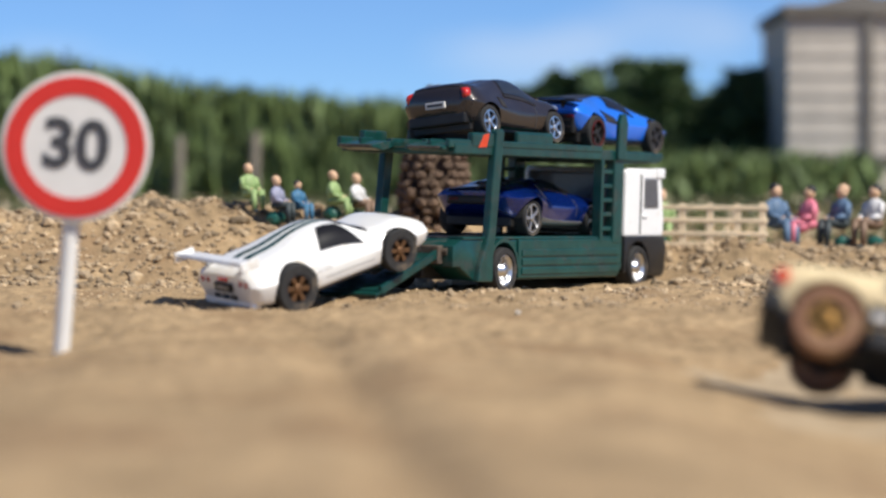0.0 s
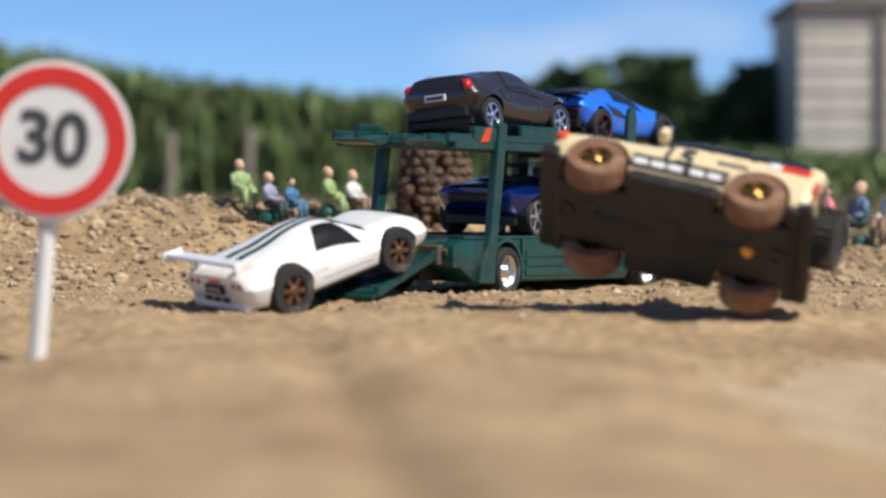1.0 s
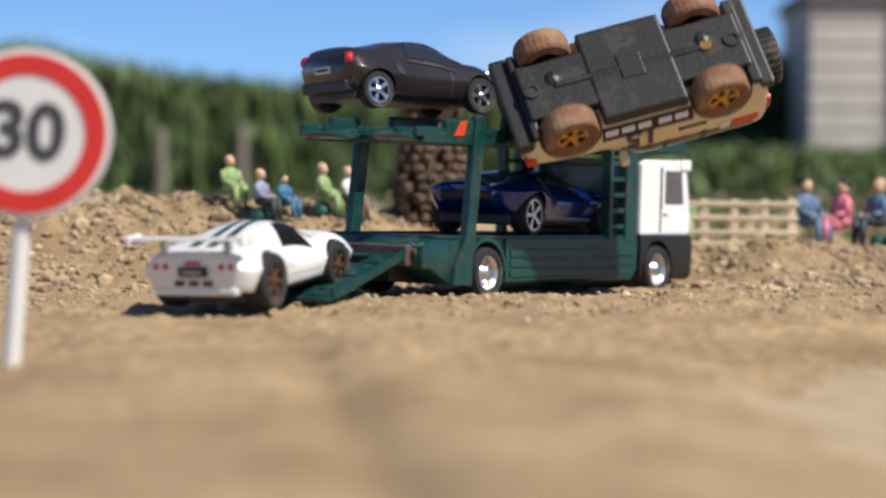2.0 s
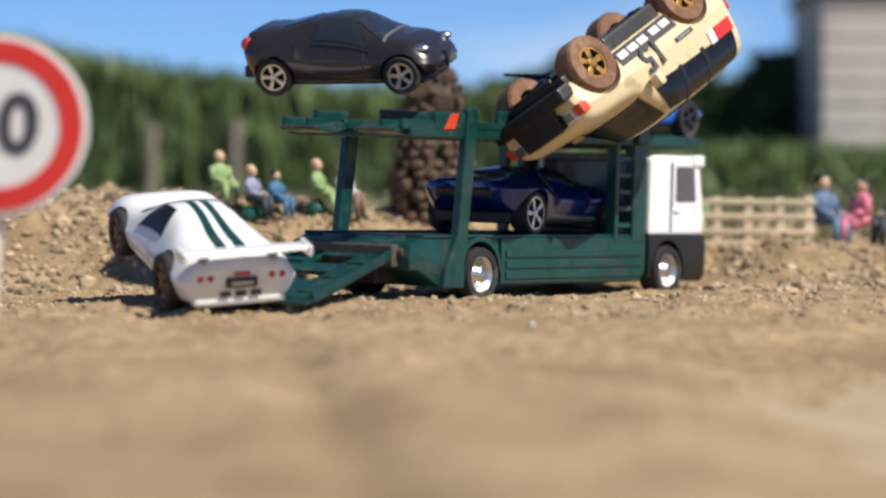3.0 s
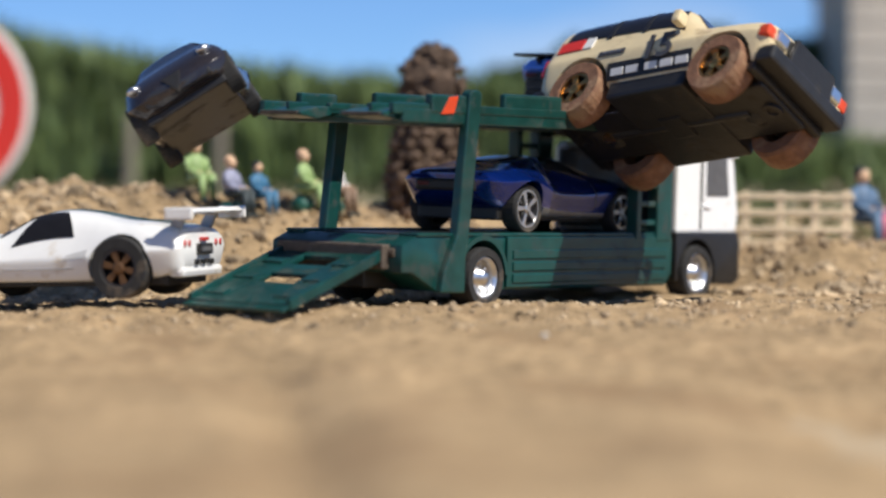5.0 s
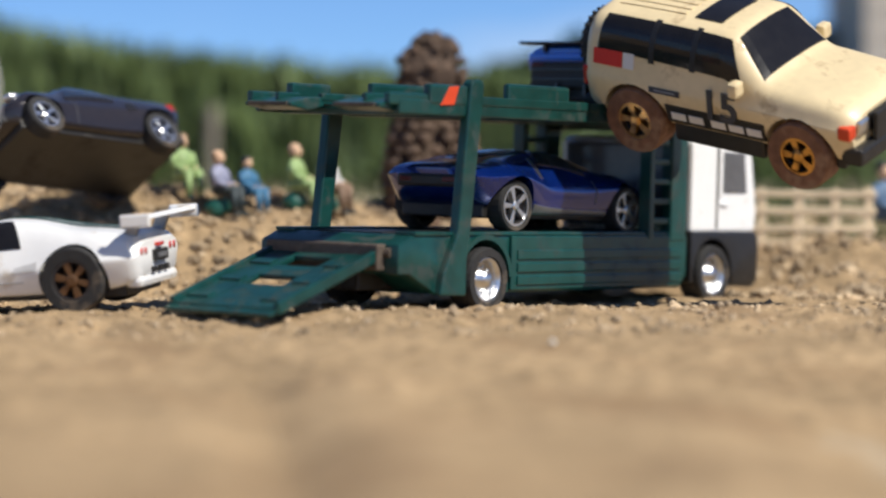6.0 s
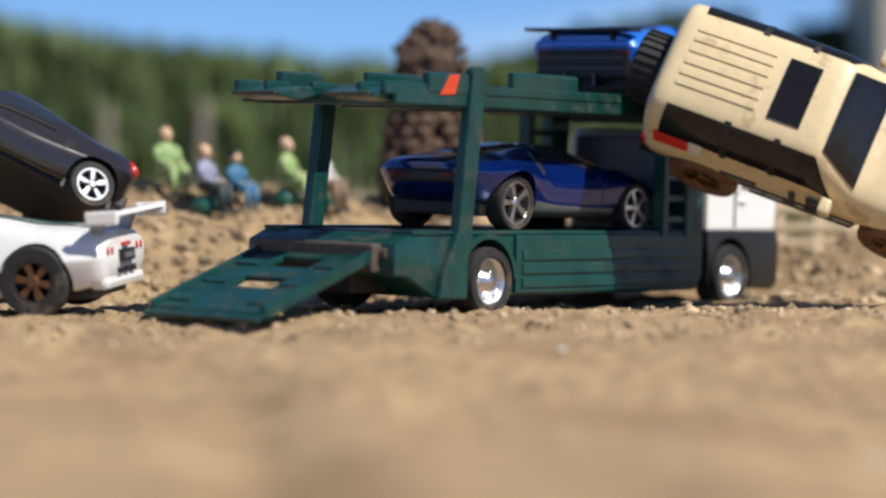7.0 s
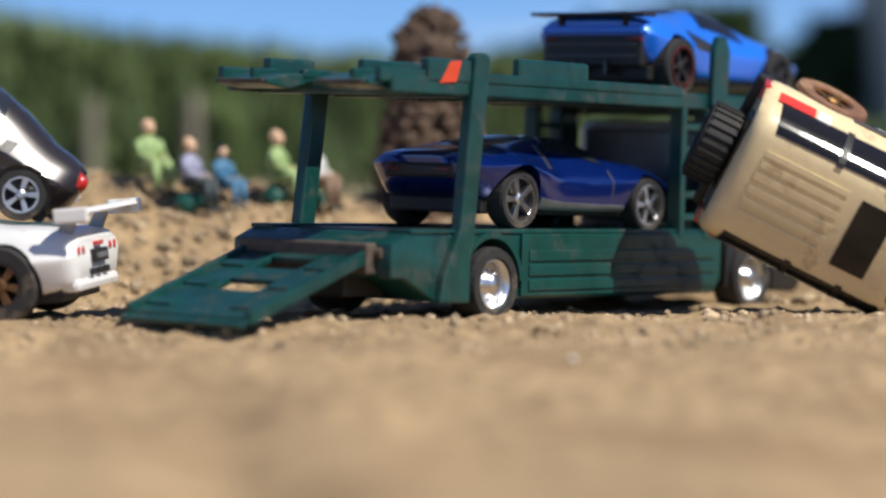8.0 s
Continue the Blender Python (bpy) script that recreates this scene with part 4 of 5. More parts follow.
def white_racer():
    t = root("toy_race_car", "white toy race car with a big rear wing and green stripes", "toy car")
    sh = Shell([(-35, 7.5, 12, 15.0, 11.5, 14, 12), (-33.5, 6, 11.5, 16.4, 13.5, 15.7, 13), (-26, 4.4, 11, 18, 14.6, 16.8, 13), (-18, 4, 10, 18.8, 14.8, 16.8, 11.8), (-8, 4, 9.2, 20.8, 14.2, 15.4, 9.4), (0, 4, 9, 21.2, 14, 15, 9.2),
                (6, 4, 9, 19.6, 14, 15, 9.8), (12, 4, 9, 16.4, 14, 15.3, 11.4), (17, 4, 9.2, 15.4, 14.2, 16, 12.6), (24, 4.3, 9.6, 15.8, 14, 16.4, 12.8), (30, 4.6, 9, 14.2, 13.2, 15.4, 12), (34, 5.2, 8.6, 12.0, 11.4, 13.2, 10.6), (36, 6.0, 8.4, 10.6, 8.6, 10.2, 8.2)])
    b = part("body", sh.body(60, 26), WHITE, t, smooth=True)
    arches(b, [(-20, 7.2, 8.2, 9, 22), (20.5, 6.4, 7.3, 9, 22)])
    sides("side_window", sh, [(-7, 3.3), (9, 3.2), (3.5, 4.05), (-3.5, 4.1)], GLASS, t, 0.3)
    part("windscreen", sh.patch([(4.5, 4.15), (12.8, 3.75), (12.8, 6.25), (4.5, 5.85)], 1), GLASS, t)
    for lo in (4.68, 5.08):
        part("stripe", sh.patch([(-30, lo), (4, lo), (4, lo + 0.22), (-30, lo + 0.22)], 1, 0.15, 14), GREEN, t, "dark green racing stripe")
    # scoop and crease: shade painted on the door as a greyer white
    sides("side_scoop", sh, [(-11.5, 2.35), (-5.0, 2.3), (-6.0, 2.75), (-11.5, 2.95)], SCOOP, t, 0.1, "side scoop greyed for its shade")
    sides("side_crease", sh, [(-8, 1.7), (11, 1.7), (11, 1.78), (-8, 1.8)], SCOOP, t, 0.1)
    slab("chassis", t, BLACK, -31, 31, -12, 12, 3.0, 6.2, 0.5)
    part("number_plate", box(-36, -34.4, -4.2, 4.2, 10.0, 12.6, 0.2), BLACK, t, "black plate recess")
    part("plate_bar", box(-36.2, -35.6, -3.0, 3.0, 10.7, 11.8, 0.1), GREYMETAL, t)
    part("badge", box(-35.8, -34.4, -2.2, 2.2, 13.2, 14.1, 0.2), RED, t, "faded red badge")
    for k in (-1, 0, 1):
        part("exhaust_vent", box(-35.6, -34, k * 4.2 - 1.4, k * 4.2 + 1.4, 7.6, 8.9, 0.2), BLACK, t)
    part("rear_bumper", box(-35.1, -31, -12.6, 12.6, 4.8, 7.4, 1.2), WHITE, t)
    for s in (1, -1):
        for q in (8.4, 11.2):
            part("tail_lamp", lathe([(0, -0.6), (0.9, -0.5), (1.0, 1.5), (0, 1.5)], 14, None, Matrix.Translation((-0.0346, s * q * MM, 0.0127)) @ Matrix.Rotation(radians(-90), 4, "Z")), RED, t, "", True)
        part("wing_strut", prism([(-33, 15), (-29.5, 15), (-32.0, 19.3), (-35, 19.3)], min(9 * s, 10 * s), max(9 * s, 10 * s), "y", 0.2), GREYMETAL, t)
        part("wing_end", box(-39.6, -32.5, min(16.4 * s, 17.6 * s), max(16.4 * s, 17.6 * s), 18.4, 21.4, 0.5), WHITE, t)
        part("headlamp", ball(29.8, 10.5 * s, 11.6, 2.8, 1.8, 1.0), GLASS, t)
        wheel(t, -20, 13.8 * s, 7.4, 7.4, 5.6, RUBBER, BRONZE, 6, rim_size=0.62, ring=DARKRIM)
        wheel(t, 20.5, 13.4 * s, 6.6, 6.6, 4.8, RUBBER, BRONZE, 6, rim_size=0.62, ring=DARKRIM)
    part("wing", prism([(-39.2, 20.2), (-38.6, 21.2), (-33.2, 20.4), (-32.8, 19.8), (-36, 19.6)], -16.6, 16.6, "y", 0.25), WHITE, t)
    return t


def off_roader():
    t = root("toy_off_roader", "beige toy off-road wagon with muddy brown tyres and gold rims", "toy car")
    sh = Shell([(-36, 9, 17, 30.5, 14.6, 16.2, 13.2), (-35.2, 8.4, 17, 32, 15.2, 17, 13.9), (-33, 8, 17, 32.8, 15.5, 17.3, 14.2), (-15, 8, 17, 33.2, 15.5, 17.4, 14.3), (0, 8, 17, 33, 15.5, 17.4, 14.2), (4, 8, 17, 32.3, 15.5, 17.4, 14.0),
                (9, 8, 17, 27.6, 15.5, 17.4, 14.2), (13.5, 8, 17, 23.6, 15.5, 17.4, 14.6), (18, 8, 17, 22.8, 15.5, 17.4, 14.8), (30, 8, 16.5, 21.8, 15.4, 17.2, 14.6), (34.5, 8.4, 16, 20.6, 15, 16.8, 14.2), (36.5, 9.5, 15.5, 19, 13.8, 15.6, 13)])
    b = part("body", sh.body(60, 28), BEIGE, t, smooth=True)
    arches(b, [(-22, 8.2, 9.4, 9, 24), (23, 8.2, 9.4, 9, 24)])
    sides("side_window", sh, [(-32, 3.3), (8.5, 3.2), (3.5, 4.0), (-31, 4.05)], GLASS, t, 0.25)
    sides("window_pillar", sh, [(-17.5, 3.2), (-16, 3.2), (-16, 4.1), (-17.5, 4.1)], BLACK, t, 0.35)
    sides("window_pillar", sh, [(-6.0, 3.2), (-4.6, 3.2), (-4.6, 4.1), (-6.0, 4.1)], BLACK, t, 0.35)
    part("windscreen", sh.patch([(4.4, 4.2), (12.6, 3.9), (12.6, 6.1), (4.4, 5.8)], 1, 0.3), GLASS, t)
    part("sunroof", sh.patch([(-9.5, 4.45), (-2.0, 4.45), (-2.0, 5.55), (-9.5, 5.55)], 1, 0.3), GLASS, t, "dark glass sunroof")
    for k in range(6):
        v = 4.42 + k * 0.195
        part("roof_rib", sh.patch([(-31, v), (-12.5, v), (-12.5, v + 0.10), (-31, v + 0.10)], 1, 0.28, 10), BEIGE, t)
    sides("red_mark", sh, [(-33, 3.0), (-25, 3.0), (-25, 3.3), (-33, 3.3)], SIGNRED, t, 0.4, "red and white flag mark")
    sides("side_trim", sh, [(-13, 1.2), (14, 1.2), (14, 1.8), (-13, 1.8)], BLACK, t, 0.35, "dark lettering bar along the sill")
    for k in range(5):
        x = -11.5 + 4.9 * k + (1.2 if k > 1 else 0)
        sides("lettering_bar", sh, [(x, 1.38), (x + 3.9, 1.38), (x + 3.9, 1.62), (x, 1.62)], SIGNWHITE, t, 0.55, "pale lettering block")
    sides("white_mark", sh, [(-24.5, 3.0), (-21.5, 3.0), (-21.5, 3.3), (-24.5, 3.3)], SIGNWHITE, t, 0.4)
    sides("side_mark", sh, [(-17, 2.18), (-8.5, 2.18), (-8.5, 2.55), (-17, 2.55)], INK, t, 0.3, "dark printed plate")
    sides("mark_bar", sh, [(-15.5, 2.30), (-9.6, 2.30), (-9.6, 2.42), (-15.5, 2.42)], GREYMETAL, t, 0.4)
    slab("chassis", t, BLACK, -33, 33, -9.4, 9.4, 5.0, 9.6, 0.8)
    slab("floor_pan", t, BLACK, -12, 13, -15.2, 15.2, 4.6, 9.8, 0.9)
    for x0, x1 in ((-34.5, -31), (31.5, 34)):
        slab("end_pan", t, BLACK, x0, x1, -14.6, 14.6, 6.2, 9.8, 0.7)
    part("battery_cover", box(-3, 4, -4, 4, 4.2, 5.0, 0.3), BLACK, t)
    for x in (-30, 30):
        part("towing_lug", lathe([(0, 0), (2.6, 0), (2.6, 0.9), (1.5, 0.9), (1.4, 0.4), (0, 0.4)], 18, None, Matrix.Translation((x * MM, 0, 0.0052)) @ Matrix.Rotation(radians(-90), 4, "X")), BLACK, t)
    part("drive_shaft", rod((-22, 0, 5.4), (23, 0, 5.4), 1.2, 1.2, 10), BLACK, t)
    for x in (-22, 23):
        part("axle", rod((x, -12, 8.2), (x, 12, 8.2), 1.8, 1.8, 10), BLACK, t)
        part("differential", ball(x, 2.5, 6.8, 3.6, 3.6, 3.0), BLACK, t)
    part("screw", lathe([(0, 0), (1.7, 0), (1.7, 1), (0, 1)], 14, None, Matrix.Translation((-0.022, 0, 0.0042)) @ Matrix.Rotation(radians(90), 4, "X")), GOLD, t)
    part("front_bumper", box(33.5, 39, -15.5, 15.5, 8.0, 12.2, 0.9), BLACK, t)
    part("bull_bar", prism([(-9, 9), (9, 9), (8, 18.5), (-8, 18.5)], 37.6, 38.8, "x", 0.4), BLACK, t)
    part("grille", box(35.2, 37.2, -8.5, 8.5, 14, 18.2, 0.4), BLACK, t)
    part("rear_bumper", box(-38, -33.5, -15.5, 15.5, 7.6, 11.0, 0.9), BLACK, t)
    for s in (1, -1):
        part("headlamp", box(35.4, 37.4, min(9 * s, 13.6 * s), max(9 * s, 13.6 * s), 14.6, 18.0, 0.6), CHROME, t)
        part("indicator", box(33.6, 36.8, min(13.8 * s, 16.9 * s), max(13.8 * s, 16.9 * s), 14.4, 17.6, 0.6), ORANGE, t)
        part("tail_lamp", box(-36.6, -34.2, min(13 * s, 16.4 * s), max(13 * s, 16.4 * s), 14.6, 19.6, 0.5), RED, t)
        part("mirror", box(7.0, 9.6, min(17.0 * s, 20.6 * s), max(17.0 * s, 20.6 * s), 21, 24.6, 0.8), BEIGE, t)
        cu = bpy.data.curves.new("number", "FONT")
        cu.body, cu.align_x, cu.align_y, cu.size, cu.extrude, cu.offset = "15", "CENTER", "CENTER", 0.0102, 0.0002, 0.0002
        tmp = new("number", cu)
        bpy.context.view_layer.update()
        me = bpy.data.meshes.new_from_object(tmp.evaluated_get(bpy.context.evaluated_depsgraph_get()))
        bpy.data.objects.remove(tmp)
        me.materials.clear()
        me.materials.append(INK)
        ob = new("door_number", me)
        ob.parent = t
        ob.matrix_basis = pose(0.0025, 0.0174 * s, 0.0163, 90, 0, 0 if s < 0 else 180)
        wheel(t, -22, 13.8 * s, 8.2, 8.2, 7.0, BROWNRUBBER, GOLD, 5, rim_size=0.56)
        wheel(t, 23, 13.8 * s, 8.2, 8.2, 7.0, BROWNRUBBER, GOLD, 5, rim_size=0.56)
    part("rear_door_window", box(-36.6, -34.8, -11, 11, 20.6, 28, 0.7), GLASS, t)
    sp = new("spare_wheel")
    sp.parent = t
    sp.matrix_basis = pose(-0.0402, 0, 0.0185, 0, 0, 90)
    r = 8.0
    part("tyre", lathe([(r * 0.6, -3.4), (r * 0.93, -3.4), (r, -2.5), (r, 2.5), (r * 0.93, 3.4), (r * 0.6, 3.4), (r * 0.55, 3), (0, 3)], 30), RUBBER, sp)
    b = None
    for i in range(26):
        b = box(-0.35, 0.35, -3.0, 3.0, r - 0.3, r + 0.45, 0.1, Matrix.Rotation(2 * math.pi * i / 26, 4, "Y"), b)
    part("tread", b, RUBBER, sp)
    return t


def car_transporter():
    """The truck: x runs forward from the rear axle, y to its left, z up from the ground."""
    t = root("car_transporter_truck", "dark green two-deck toy car transporter with a white cab", "toy truck")
    W = 19.4
    # lower bed
    bed = part("bed", prism([(-29, 8.3), (-25, 8.3), (-16, 4.0), (-7, 4.0), (-7, 6), (7, 6), (8.5, 4.0), (77, 4.0), (80, 7), (80, 16), (76, 16.5), (-24, 16.5), (-29, 14.5)], -W + 0.4, W - 0.4, "y", 0.5), GREEN, t, "worn green lower deck")
    arches(bed, [(0, 7, 8.6, 12, 26)])
    for s in (1, -1):
        a, c = sorted((s * (W - 0.5), s * (W + 0.35)))
        part("side_panel", prism([(9.5, 4.5), (76, 4.5), (78.5, 7.2), (78.5, 16.4), (9.5, 16.4)], a, c, "y", 0.35), GREEN, t)
        a, c = sorted((s * (W + 0.2), s * (W + 0.75)))
        for z in (5.6, 8.4, 11.2):
            part("side_rib", box(11.5, 76, a, c, z, z + 2.1, 0.3), GREEN, t)
        a, c = sorted((s * (W - 5.5), s * W))
        part("deck_rail", box(-24, 78, a, c, 16.4, 17.2, 0.35), GREEN, t)
        # rear arch lip
        b = lathe([(8.6, -0.6), (9.7, -0.6), (9.7, 0.9), (8.6, 0.9), (8.6, -0.6)], 36, None, Matrix.Translation((0, s * W * MM, 7 * MM)))
        bmesh.ops.bisect_plane(b, geom=b.verts[:] + b.edges[:] + b.faces[:], plane_co=(0, 0, 7.5 * MM), plane_no=(0, 0, -1), clear_outer=True)
        part("wheel_arch", b, GREEN, t)
        # rear post with a flared foot; the left one stops under the deck lip
        low = 4.5 if s > 0 else 0
        a, c = sorted((s * (W - 1.2), s * (W + 1.3)))
        part("post", prism([(-16.5, 3.8), (-7.6, 3.6), (-7.6, 12), (-6.6, 17), (-3.0, 48.9 - low), (-4.2, 49.8 - low), (-6.6, 49.8 - low), (-7.8, 48.9 - low), (-11.0, 17), (-15.6, 8.5)], a, c, "y", 0.5), GREEN, t)
        # front post and ladder
        a, c = sorted((s * (W - 2.6), s * (W + 0.6)))
        part("front_post", box(71.5, 78, a, c, 15, 44, 0.5), GREEN, t)
        part("ladder_rail", box(62.5, 64.4, a, c, 15.5, 43, 0.3), GREEN, t)
        for k in range(5):
            part("rung", box(64, 72, a + 0.6, c - 0.6, 19.0 + 4.6 * k, 20.4 + 4.6 * k, 0.25), GREEN, t)
        # upper deck rails
        a, c = sorted((s * (W - 1.2), s * (W + 0.5)))
        part("upper_rail", box(-31, 97, a, c, 41.8, 45.0, 0.4), GREEN, t)
        part("upper_rail_lip", box(-7, 62, a - 0.25, c + 0.25, 44.2, 46.2, 0.35), GREEN, t)
        part("rear_plate", box(-21, -8, a - 0.2, c + 0.2, 44.0, 48.4, 0.6), GREEN, t)
        part("stop_plate", box(6.5, 29.5, a, c, 45.0, 49.4, 0.8), GREEN, t)
        part("reflector", prism([(-17.6, 43.9), (-12.9, 44.2), (-11.4, 48.2), (-14.6, 47.9)], *sorted((s * (W + 0.5), s * (W + 0.85))), "y", 0.1), ORANGE, t, "orange reflector")
        a, c = sorted((s * (W + 0.2), s * (W + 1.7)))
        part("locking_arm", prism([(71.8, 42), (77.2, 42), (78.2, 54), (76.6, 57), (73.4, 57), (72.2, 54)], a, c, "y", 0.5), GREEN, t)
        # wheel tracks of the upper deck
        a, c = sorted((s * 5.5, s * (W - 1)))
        part("upper_track", box(-26, 102, a, c, 43.6, 45.0, 0.3), GREEN, t)
        part("track_edge", box(-26, 60, *sorted((s * 5.3, s * 6.6)), 44.4, 46.0, 0.3), GREEN, t)
        part("flap_lip", box(-34, -21, *sorted((s * (W - 1.4), s * (W + 0.3))), 43.6, 46.2, 0.5), GREEN, t)
        part("flap_rib", box(-33, -26, *sorted((s * 11.5, s * 12.6)), 44.4, 46.0, 0.3), GREEN, t)
        part("rear_flap", prism([(-36, 43.0), (-30, 42.2), (-25, 43.2), (-25, 45.2), (-30, 45.0), (-36, 43.8)], a, c, "y", 0.35), GREEN, t)
        part("track_wear", box(-36.3, -34.6, a + 1, c - 1, 43.1, 43.9, 0.2), RUST, t, "worn bare metal edge")
        a, c = sorted((s * 11.2, s * 17.8))
        wheel(t, 0, 15.6 * s * 1.13, 7, 7, 6.5, RUBBER, CHROME, 8, "disc")
        wheel(t, 90.5, 15.6 * s * 1.10, 7, 7, 6.0, RUBBER, CHROME, 8, "disc")
    for x in (-22, 0, 26, 50, 74, 96):
        part("cross_bar", box(x - 1.6, x + 1.6, -W + 0.8, W - 0.8, 41.6, 43.2, 0.3), GREEN, t)
    part("front_plate", prism([(78, 40.6), (104, 41.4), (107.5, 42.4), (107.5, 44.8), (78, 44.4)], -W, W, "y", 0.6), GREEN, t)
    part("deck_wear", box(-31.4, -27.0, -W + 4, W - 4, 9.0, 14.6, 0.5), RUST, t, "worn rear sill of bare metal")
    # thin black slab paints the dark of a recess; none is cut
    part("deck_recess_dark", box(-22, 62, -9, 9, 16.3, 16.9, 0.2), BLACK, t)
    # tilted ramp
    ramp = Matrix.Translation((-28 * MM, 0, 13.4 * MM)) @ Matrix.Rotation(radians(-18.8), 4, "Y")
    for s in (1, -1):
        a, c = sorted((s * 5.5, s * 14.6))
        part("ramp_leaf", box(-36, 0.5, a, c, -1.3, 0, 0.4, ramp), GREEN, t)
        part("ramp_edge", box(-35.5, 0.3, *sorted((s * 13.6, s * 14.9)), -1.6, 0.9, 0.35, ramp), GREEN, t)
        for k in range(3):
            part("ramp_tread", box(-32.5 + 10.2 * k, -29.8 + 10.2 * k, a + 1.4, c - 1.8, -0.2, 0.45, 0.2, ramp), GREEN, t)
    part("ramp_middle", box(-36, -23, -5.8, 5.8, -1.3, -0.1, 0.35, ramp), GREEN, t)
    part("ramp_middle", box(-17.6, -11.5, -5.8, 5.8, -1.3, -0.1, 0.35, ramp), GREEN, t)
    part("ramp_middle", box(-6.0, 0.4, -5.8, 5.8, -1.3, -0.1, 0.35, ramp), GREEN, t)
    part("ramp_tip", box(-38.2, -35.5, -14.4, 14.4, -1.3, -0.4, 0.3, ramp), GREEN, t)
    part("hinge", rod((-28.5, -17, 12.8), (-28.5, 17, 12.8), 1.2, 1.2, 12), RUST, t)
    # underside
    part("chassis", box(-30, 100, -9, 9, 4.5, 9.5, 0.6), BLACK, t)
    for x in (0, 90.5):
        part("axle", rod((x, -15, 7), (x, 15, 7), 1.4, 1.4, 10), BLACK, t)
    # cab
    cab = part("cab", prism([(81.5, 17), (109.8, 17), (110.6, 22), (108.4, 34), (107.2, 38.6), (103, 39.6), (84, 39.6), (81.5, 38.4)], -19, 19, "y", 0.9), CABWHITE, t, "white plastic cab")
    part("cab_back", box(79.8, 81.8, -17, 17, 18, 38, 0.8), GREYGLASS, t, "grey cab back wall")
    low = part("cab_lower", prism([(81, 5), (108.4, 3.6), (111, 5), (111.4, 14), (110.2, 17.4), (81, 17.4)], -19.6, 19.6, "y", 0.9), BLACK, t, "black lower cab and bumper")
    arches(low, [(90.5, 7, 8.6, 12, 26)])
    for s in (1, -1):
        a, c = sorted((s * 18.5, s * 19.35))
        w = part("cab_window", prism([(94.7, 26.5), (105.6, 26.5), (104.2, 36.4), (94.7, 36.4)], a, c, "y", 0.4), GREYGLASS, t)
        part("window_frame", prism([(93.2, 25.4), (94.6, 25.4), (94.6, 37.4), (93.2, 37.4)], a, c + 0.01, "y", 0.2), CABWHITE, w)
        part("door_seam", box(92.2, 92.6, a, c, 18, 37.5, 0), INK, t)
        part("door_handle", box(94, 97, *sorted((s * 18.8, s * 19.6)), 23.4, 24.2, 0.2), CABWHITE, t)
        part("visor_ear", box(103.4, 109.4, *sorted((s * 17, s * 19.6)), 36.4, 39.8, 0.7), CABWHITE, t)
        part("headlamp", box(110.4, 111.9, *sorted((s * 10, s * 17)), 8.0, 12.0, 0.4), CHROME, t)
    part("windscreen", prism([(-16, 25), (16, 25), (15, 36.5), (-15, 36.5)], 106.4, 110.0, "x", 0.5), GREYGLASS, t)
    part("grille", box(110, 112.0, -12, 12, 17.6, 24, 0.5), BLACK, t)
    return t


# ---- the things, and their ways ----
truck = car_transporter()
low_coupe = blue_coupe()
winged = winged_supercar()
dark = dark_coupe()
racer = white_racer()
wagon = off_roader()
for thing, size in ((low_coupe, 1.065), (winged, 1.045), (dark, 0.95), (racer, 0.935), (wagon, 0.955)):
    thing.scale = (size, size, size)
cam.data.dof.focus_object = truck


def facing(x, y, z, nose, up):
    """A pose at (x, y, z) with the nose and the roof pointing the given ways."""
    n = Vector(nose).normalized()
    u = Vector(up)
    u = (u - n * u.dot(n)).normalized()
    left = u.cross(n)
    m = Matrix((n, left, u)).transposed().to_4x4()
    return Matrix.Translation((x, y, z)) @ m


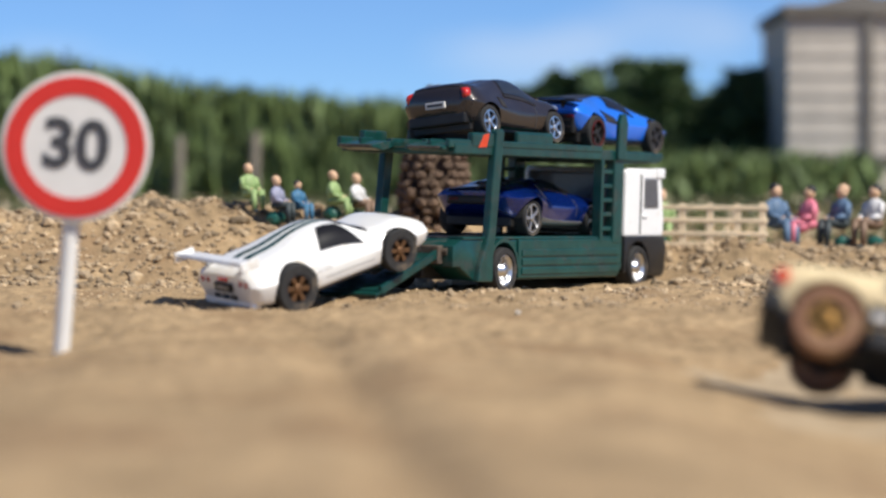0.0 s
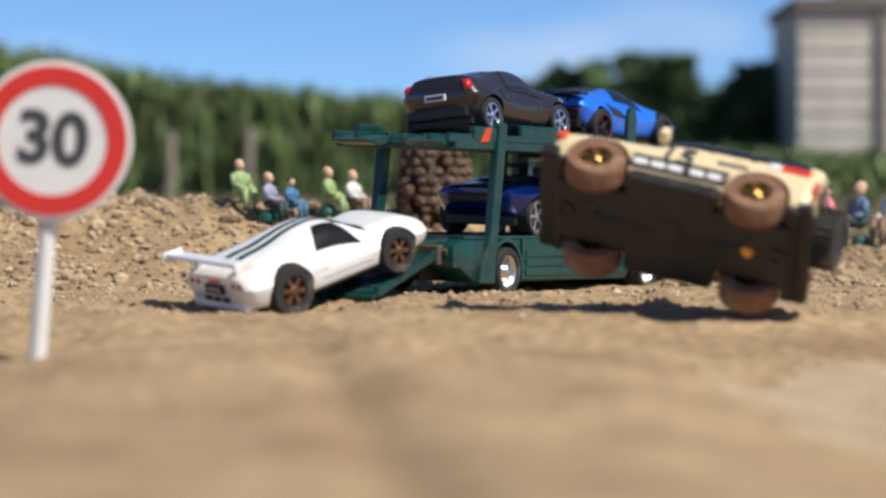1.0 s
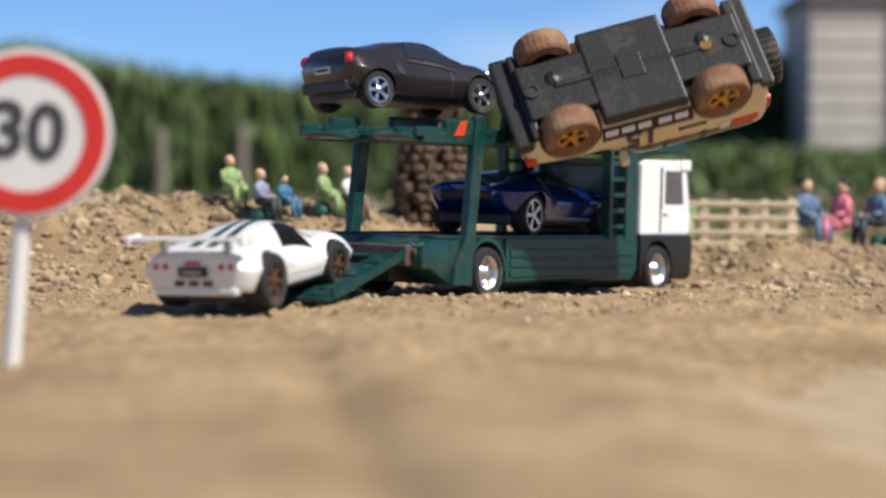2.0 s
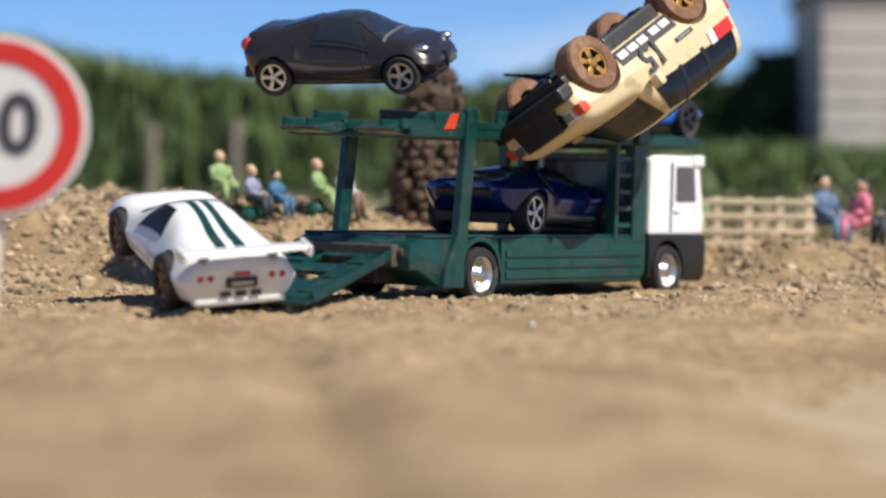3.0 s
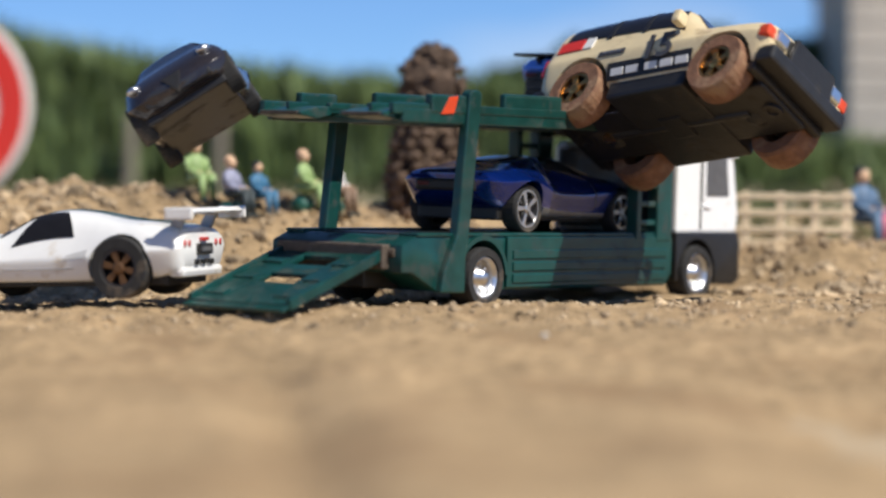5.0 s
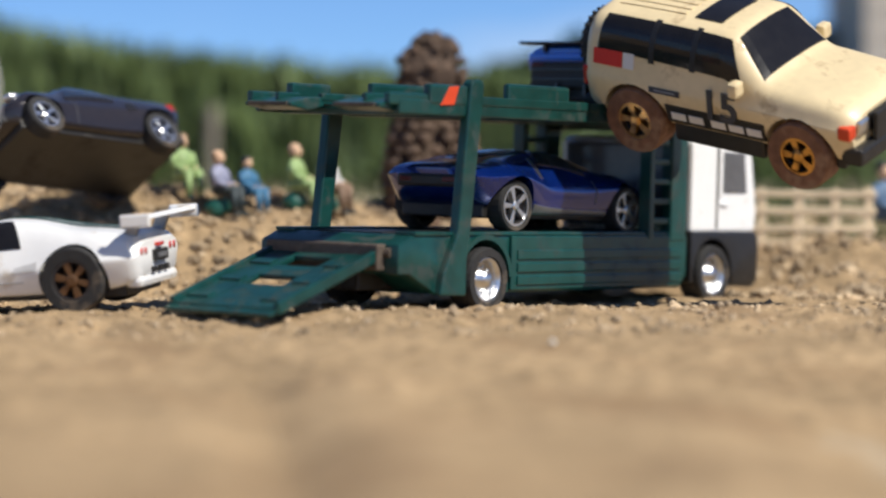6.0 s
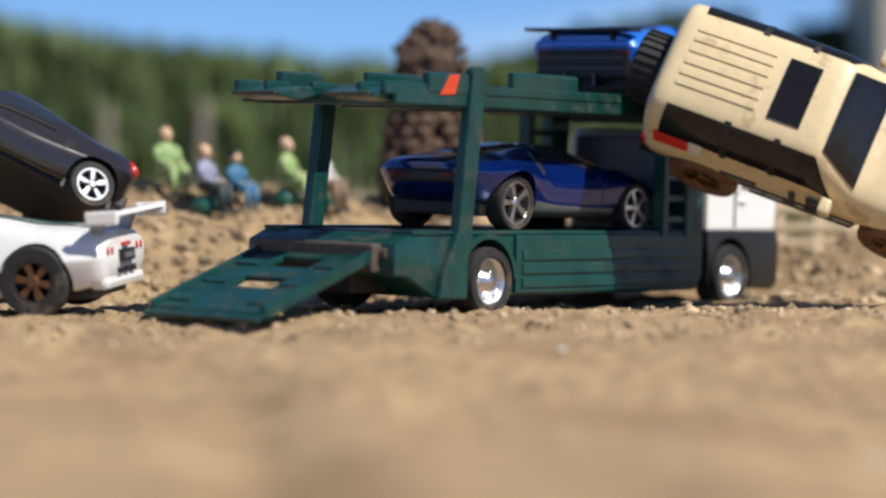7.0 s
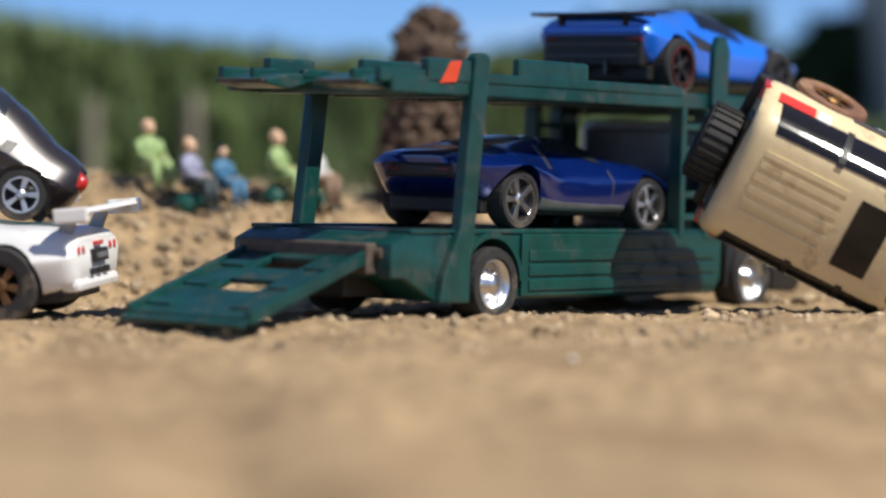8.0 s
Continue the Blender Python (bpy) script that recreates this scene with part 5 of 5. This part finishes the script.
def motions():
    """The crash: the wagon rolls into the truck, throws the dark coupe off and turns the truck."""
    stands = [(0.00, pose(0.0010, 0.0120, 0, 2.0, 0, 59.4)), (1.15, pose(0.0010, 0.0120, 0, 2.0, 0, 59.4)), (1.30, pose(0.0003, 0.0118, 0, 2.0, 0, 58.4)),
              (1.50, pose(-0.0009, 0.0110, 0, 2.0, 0, 56.9)), (1.70, pose(-0.0026, 0.0101, 0, 2.0, 0, 56.0)), (2.20, pose(-0.0055, 0.0080, 0, 2.0, 0, 54.2)),
              (2.80, pose(-0.0067, 0.0070, 0, 2.0, 0, 53.4)), (3.50, pose(-0.0065, 0.0069, 0, 2.0, 0, 53.4)), (4.00, pose(-0.0065, 0.0069, 0, 2.0, 0, 53.3)),
              (4.50, pose(-0.0068, 0.0069, 0, 2.0, 0, 52.7)), (5.20, pose(-0.0068, 0.0069, 0, 2.0, 0, 52.3)), (6.00, pose(-0.0068, 0.0069, 0, 2.0, 0, 52.1)),
              (8.00, pose(-0.0067, 0.0069, 0, 2.0, 0, 51.9))]
    walk(truck, stands)
    # the coupe skids on the lower deck: metres along it, degrees across it
    slides = {0.00: (0.0462, 0.0), 1.15: (0.0462, 0.0), 1.30: (0.0466, 0.4), 1.50: (0.0472, 1.2), 1.70: (0.0476, 2.0), 2.20: (0.0480, 3.6), 2.80: (0.0482, 4.4),
              3.50: (0.0476, 4.4), 4.00: (0.0470, 4.3), 4.50: (0.0456, 3.6), 5.20: (0.0410, 0.5), 6.00: (0.0384, -2.0), 8.00: (0.0364, -2.5)}
    walk(low_coupe, [(t, m @ pose(slides[t][0], 0, 0.0169, 0, 0.5, slides[t][1])) for t, m in stands])
    walk(winged, [(t, m @ pose(0.0889 - 0.0006 * min(t, 2.8), 0, 0.0446, 0, 0, -0.8 + 3.3 * min(max(t - 1.15, 0), 1.65) / 1.65)) for t, m in stands])
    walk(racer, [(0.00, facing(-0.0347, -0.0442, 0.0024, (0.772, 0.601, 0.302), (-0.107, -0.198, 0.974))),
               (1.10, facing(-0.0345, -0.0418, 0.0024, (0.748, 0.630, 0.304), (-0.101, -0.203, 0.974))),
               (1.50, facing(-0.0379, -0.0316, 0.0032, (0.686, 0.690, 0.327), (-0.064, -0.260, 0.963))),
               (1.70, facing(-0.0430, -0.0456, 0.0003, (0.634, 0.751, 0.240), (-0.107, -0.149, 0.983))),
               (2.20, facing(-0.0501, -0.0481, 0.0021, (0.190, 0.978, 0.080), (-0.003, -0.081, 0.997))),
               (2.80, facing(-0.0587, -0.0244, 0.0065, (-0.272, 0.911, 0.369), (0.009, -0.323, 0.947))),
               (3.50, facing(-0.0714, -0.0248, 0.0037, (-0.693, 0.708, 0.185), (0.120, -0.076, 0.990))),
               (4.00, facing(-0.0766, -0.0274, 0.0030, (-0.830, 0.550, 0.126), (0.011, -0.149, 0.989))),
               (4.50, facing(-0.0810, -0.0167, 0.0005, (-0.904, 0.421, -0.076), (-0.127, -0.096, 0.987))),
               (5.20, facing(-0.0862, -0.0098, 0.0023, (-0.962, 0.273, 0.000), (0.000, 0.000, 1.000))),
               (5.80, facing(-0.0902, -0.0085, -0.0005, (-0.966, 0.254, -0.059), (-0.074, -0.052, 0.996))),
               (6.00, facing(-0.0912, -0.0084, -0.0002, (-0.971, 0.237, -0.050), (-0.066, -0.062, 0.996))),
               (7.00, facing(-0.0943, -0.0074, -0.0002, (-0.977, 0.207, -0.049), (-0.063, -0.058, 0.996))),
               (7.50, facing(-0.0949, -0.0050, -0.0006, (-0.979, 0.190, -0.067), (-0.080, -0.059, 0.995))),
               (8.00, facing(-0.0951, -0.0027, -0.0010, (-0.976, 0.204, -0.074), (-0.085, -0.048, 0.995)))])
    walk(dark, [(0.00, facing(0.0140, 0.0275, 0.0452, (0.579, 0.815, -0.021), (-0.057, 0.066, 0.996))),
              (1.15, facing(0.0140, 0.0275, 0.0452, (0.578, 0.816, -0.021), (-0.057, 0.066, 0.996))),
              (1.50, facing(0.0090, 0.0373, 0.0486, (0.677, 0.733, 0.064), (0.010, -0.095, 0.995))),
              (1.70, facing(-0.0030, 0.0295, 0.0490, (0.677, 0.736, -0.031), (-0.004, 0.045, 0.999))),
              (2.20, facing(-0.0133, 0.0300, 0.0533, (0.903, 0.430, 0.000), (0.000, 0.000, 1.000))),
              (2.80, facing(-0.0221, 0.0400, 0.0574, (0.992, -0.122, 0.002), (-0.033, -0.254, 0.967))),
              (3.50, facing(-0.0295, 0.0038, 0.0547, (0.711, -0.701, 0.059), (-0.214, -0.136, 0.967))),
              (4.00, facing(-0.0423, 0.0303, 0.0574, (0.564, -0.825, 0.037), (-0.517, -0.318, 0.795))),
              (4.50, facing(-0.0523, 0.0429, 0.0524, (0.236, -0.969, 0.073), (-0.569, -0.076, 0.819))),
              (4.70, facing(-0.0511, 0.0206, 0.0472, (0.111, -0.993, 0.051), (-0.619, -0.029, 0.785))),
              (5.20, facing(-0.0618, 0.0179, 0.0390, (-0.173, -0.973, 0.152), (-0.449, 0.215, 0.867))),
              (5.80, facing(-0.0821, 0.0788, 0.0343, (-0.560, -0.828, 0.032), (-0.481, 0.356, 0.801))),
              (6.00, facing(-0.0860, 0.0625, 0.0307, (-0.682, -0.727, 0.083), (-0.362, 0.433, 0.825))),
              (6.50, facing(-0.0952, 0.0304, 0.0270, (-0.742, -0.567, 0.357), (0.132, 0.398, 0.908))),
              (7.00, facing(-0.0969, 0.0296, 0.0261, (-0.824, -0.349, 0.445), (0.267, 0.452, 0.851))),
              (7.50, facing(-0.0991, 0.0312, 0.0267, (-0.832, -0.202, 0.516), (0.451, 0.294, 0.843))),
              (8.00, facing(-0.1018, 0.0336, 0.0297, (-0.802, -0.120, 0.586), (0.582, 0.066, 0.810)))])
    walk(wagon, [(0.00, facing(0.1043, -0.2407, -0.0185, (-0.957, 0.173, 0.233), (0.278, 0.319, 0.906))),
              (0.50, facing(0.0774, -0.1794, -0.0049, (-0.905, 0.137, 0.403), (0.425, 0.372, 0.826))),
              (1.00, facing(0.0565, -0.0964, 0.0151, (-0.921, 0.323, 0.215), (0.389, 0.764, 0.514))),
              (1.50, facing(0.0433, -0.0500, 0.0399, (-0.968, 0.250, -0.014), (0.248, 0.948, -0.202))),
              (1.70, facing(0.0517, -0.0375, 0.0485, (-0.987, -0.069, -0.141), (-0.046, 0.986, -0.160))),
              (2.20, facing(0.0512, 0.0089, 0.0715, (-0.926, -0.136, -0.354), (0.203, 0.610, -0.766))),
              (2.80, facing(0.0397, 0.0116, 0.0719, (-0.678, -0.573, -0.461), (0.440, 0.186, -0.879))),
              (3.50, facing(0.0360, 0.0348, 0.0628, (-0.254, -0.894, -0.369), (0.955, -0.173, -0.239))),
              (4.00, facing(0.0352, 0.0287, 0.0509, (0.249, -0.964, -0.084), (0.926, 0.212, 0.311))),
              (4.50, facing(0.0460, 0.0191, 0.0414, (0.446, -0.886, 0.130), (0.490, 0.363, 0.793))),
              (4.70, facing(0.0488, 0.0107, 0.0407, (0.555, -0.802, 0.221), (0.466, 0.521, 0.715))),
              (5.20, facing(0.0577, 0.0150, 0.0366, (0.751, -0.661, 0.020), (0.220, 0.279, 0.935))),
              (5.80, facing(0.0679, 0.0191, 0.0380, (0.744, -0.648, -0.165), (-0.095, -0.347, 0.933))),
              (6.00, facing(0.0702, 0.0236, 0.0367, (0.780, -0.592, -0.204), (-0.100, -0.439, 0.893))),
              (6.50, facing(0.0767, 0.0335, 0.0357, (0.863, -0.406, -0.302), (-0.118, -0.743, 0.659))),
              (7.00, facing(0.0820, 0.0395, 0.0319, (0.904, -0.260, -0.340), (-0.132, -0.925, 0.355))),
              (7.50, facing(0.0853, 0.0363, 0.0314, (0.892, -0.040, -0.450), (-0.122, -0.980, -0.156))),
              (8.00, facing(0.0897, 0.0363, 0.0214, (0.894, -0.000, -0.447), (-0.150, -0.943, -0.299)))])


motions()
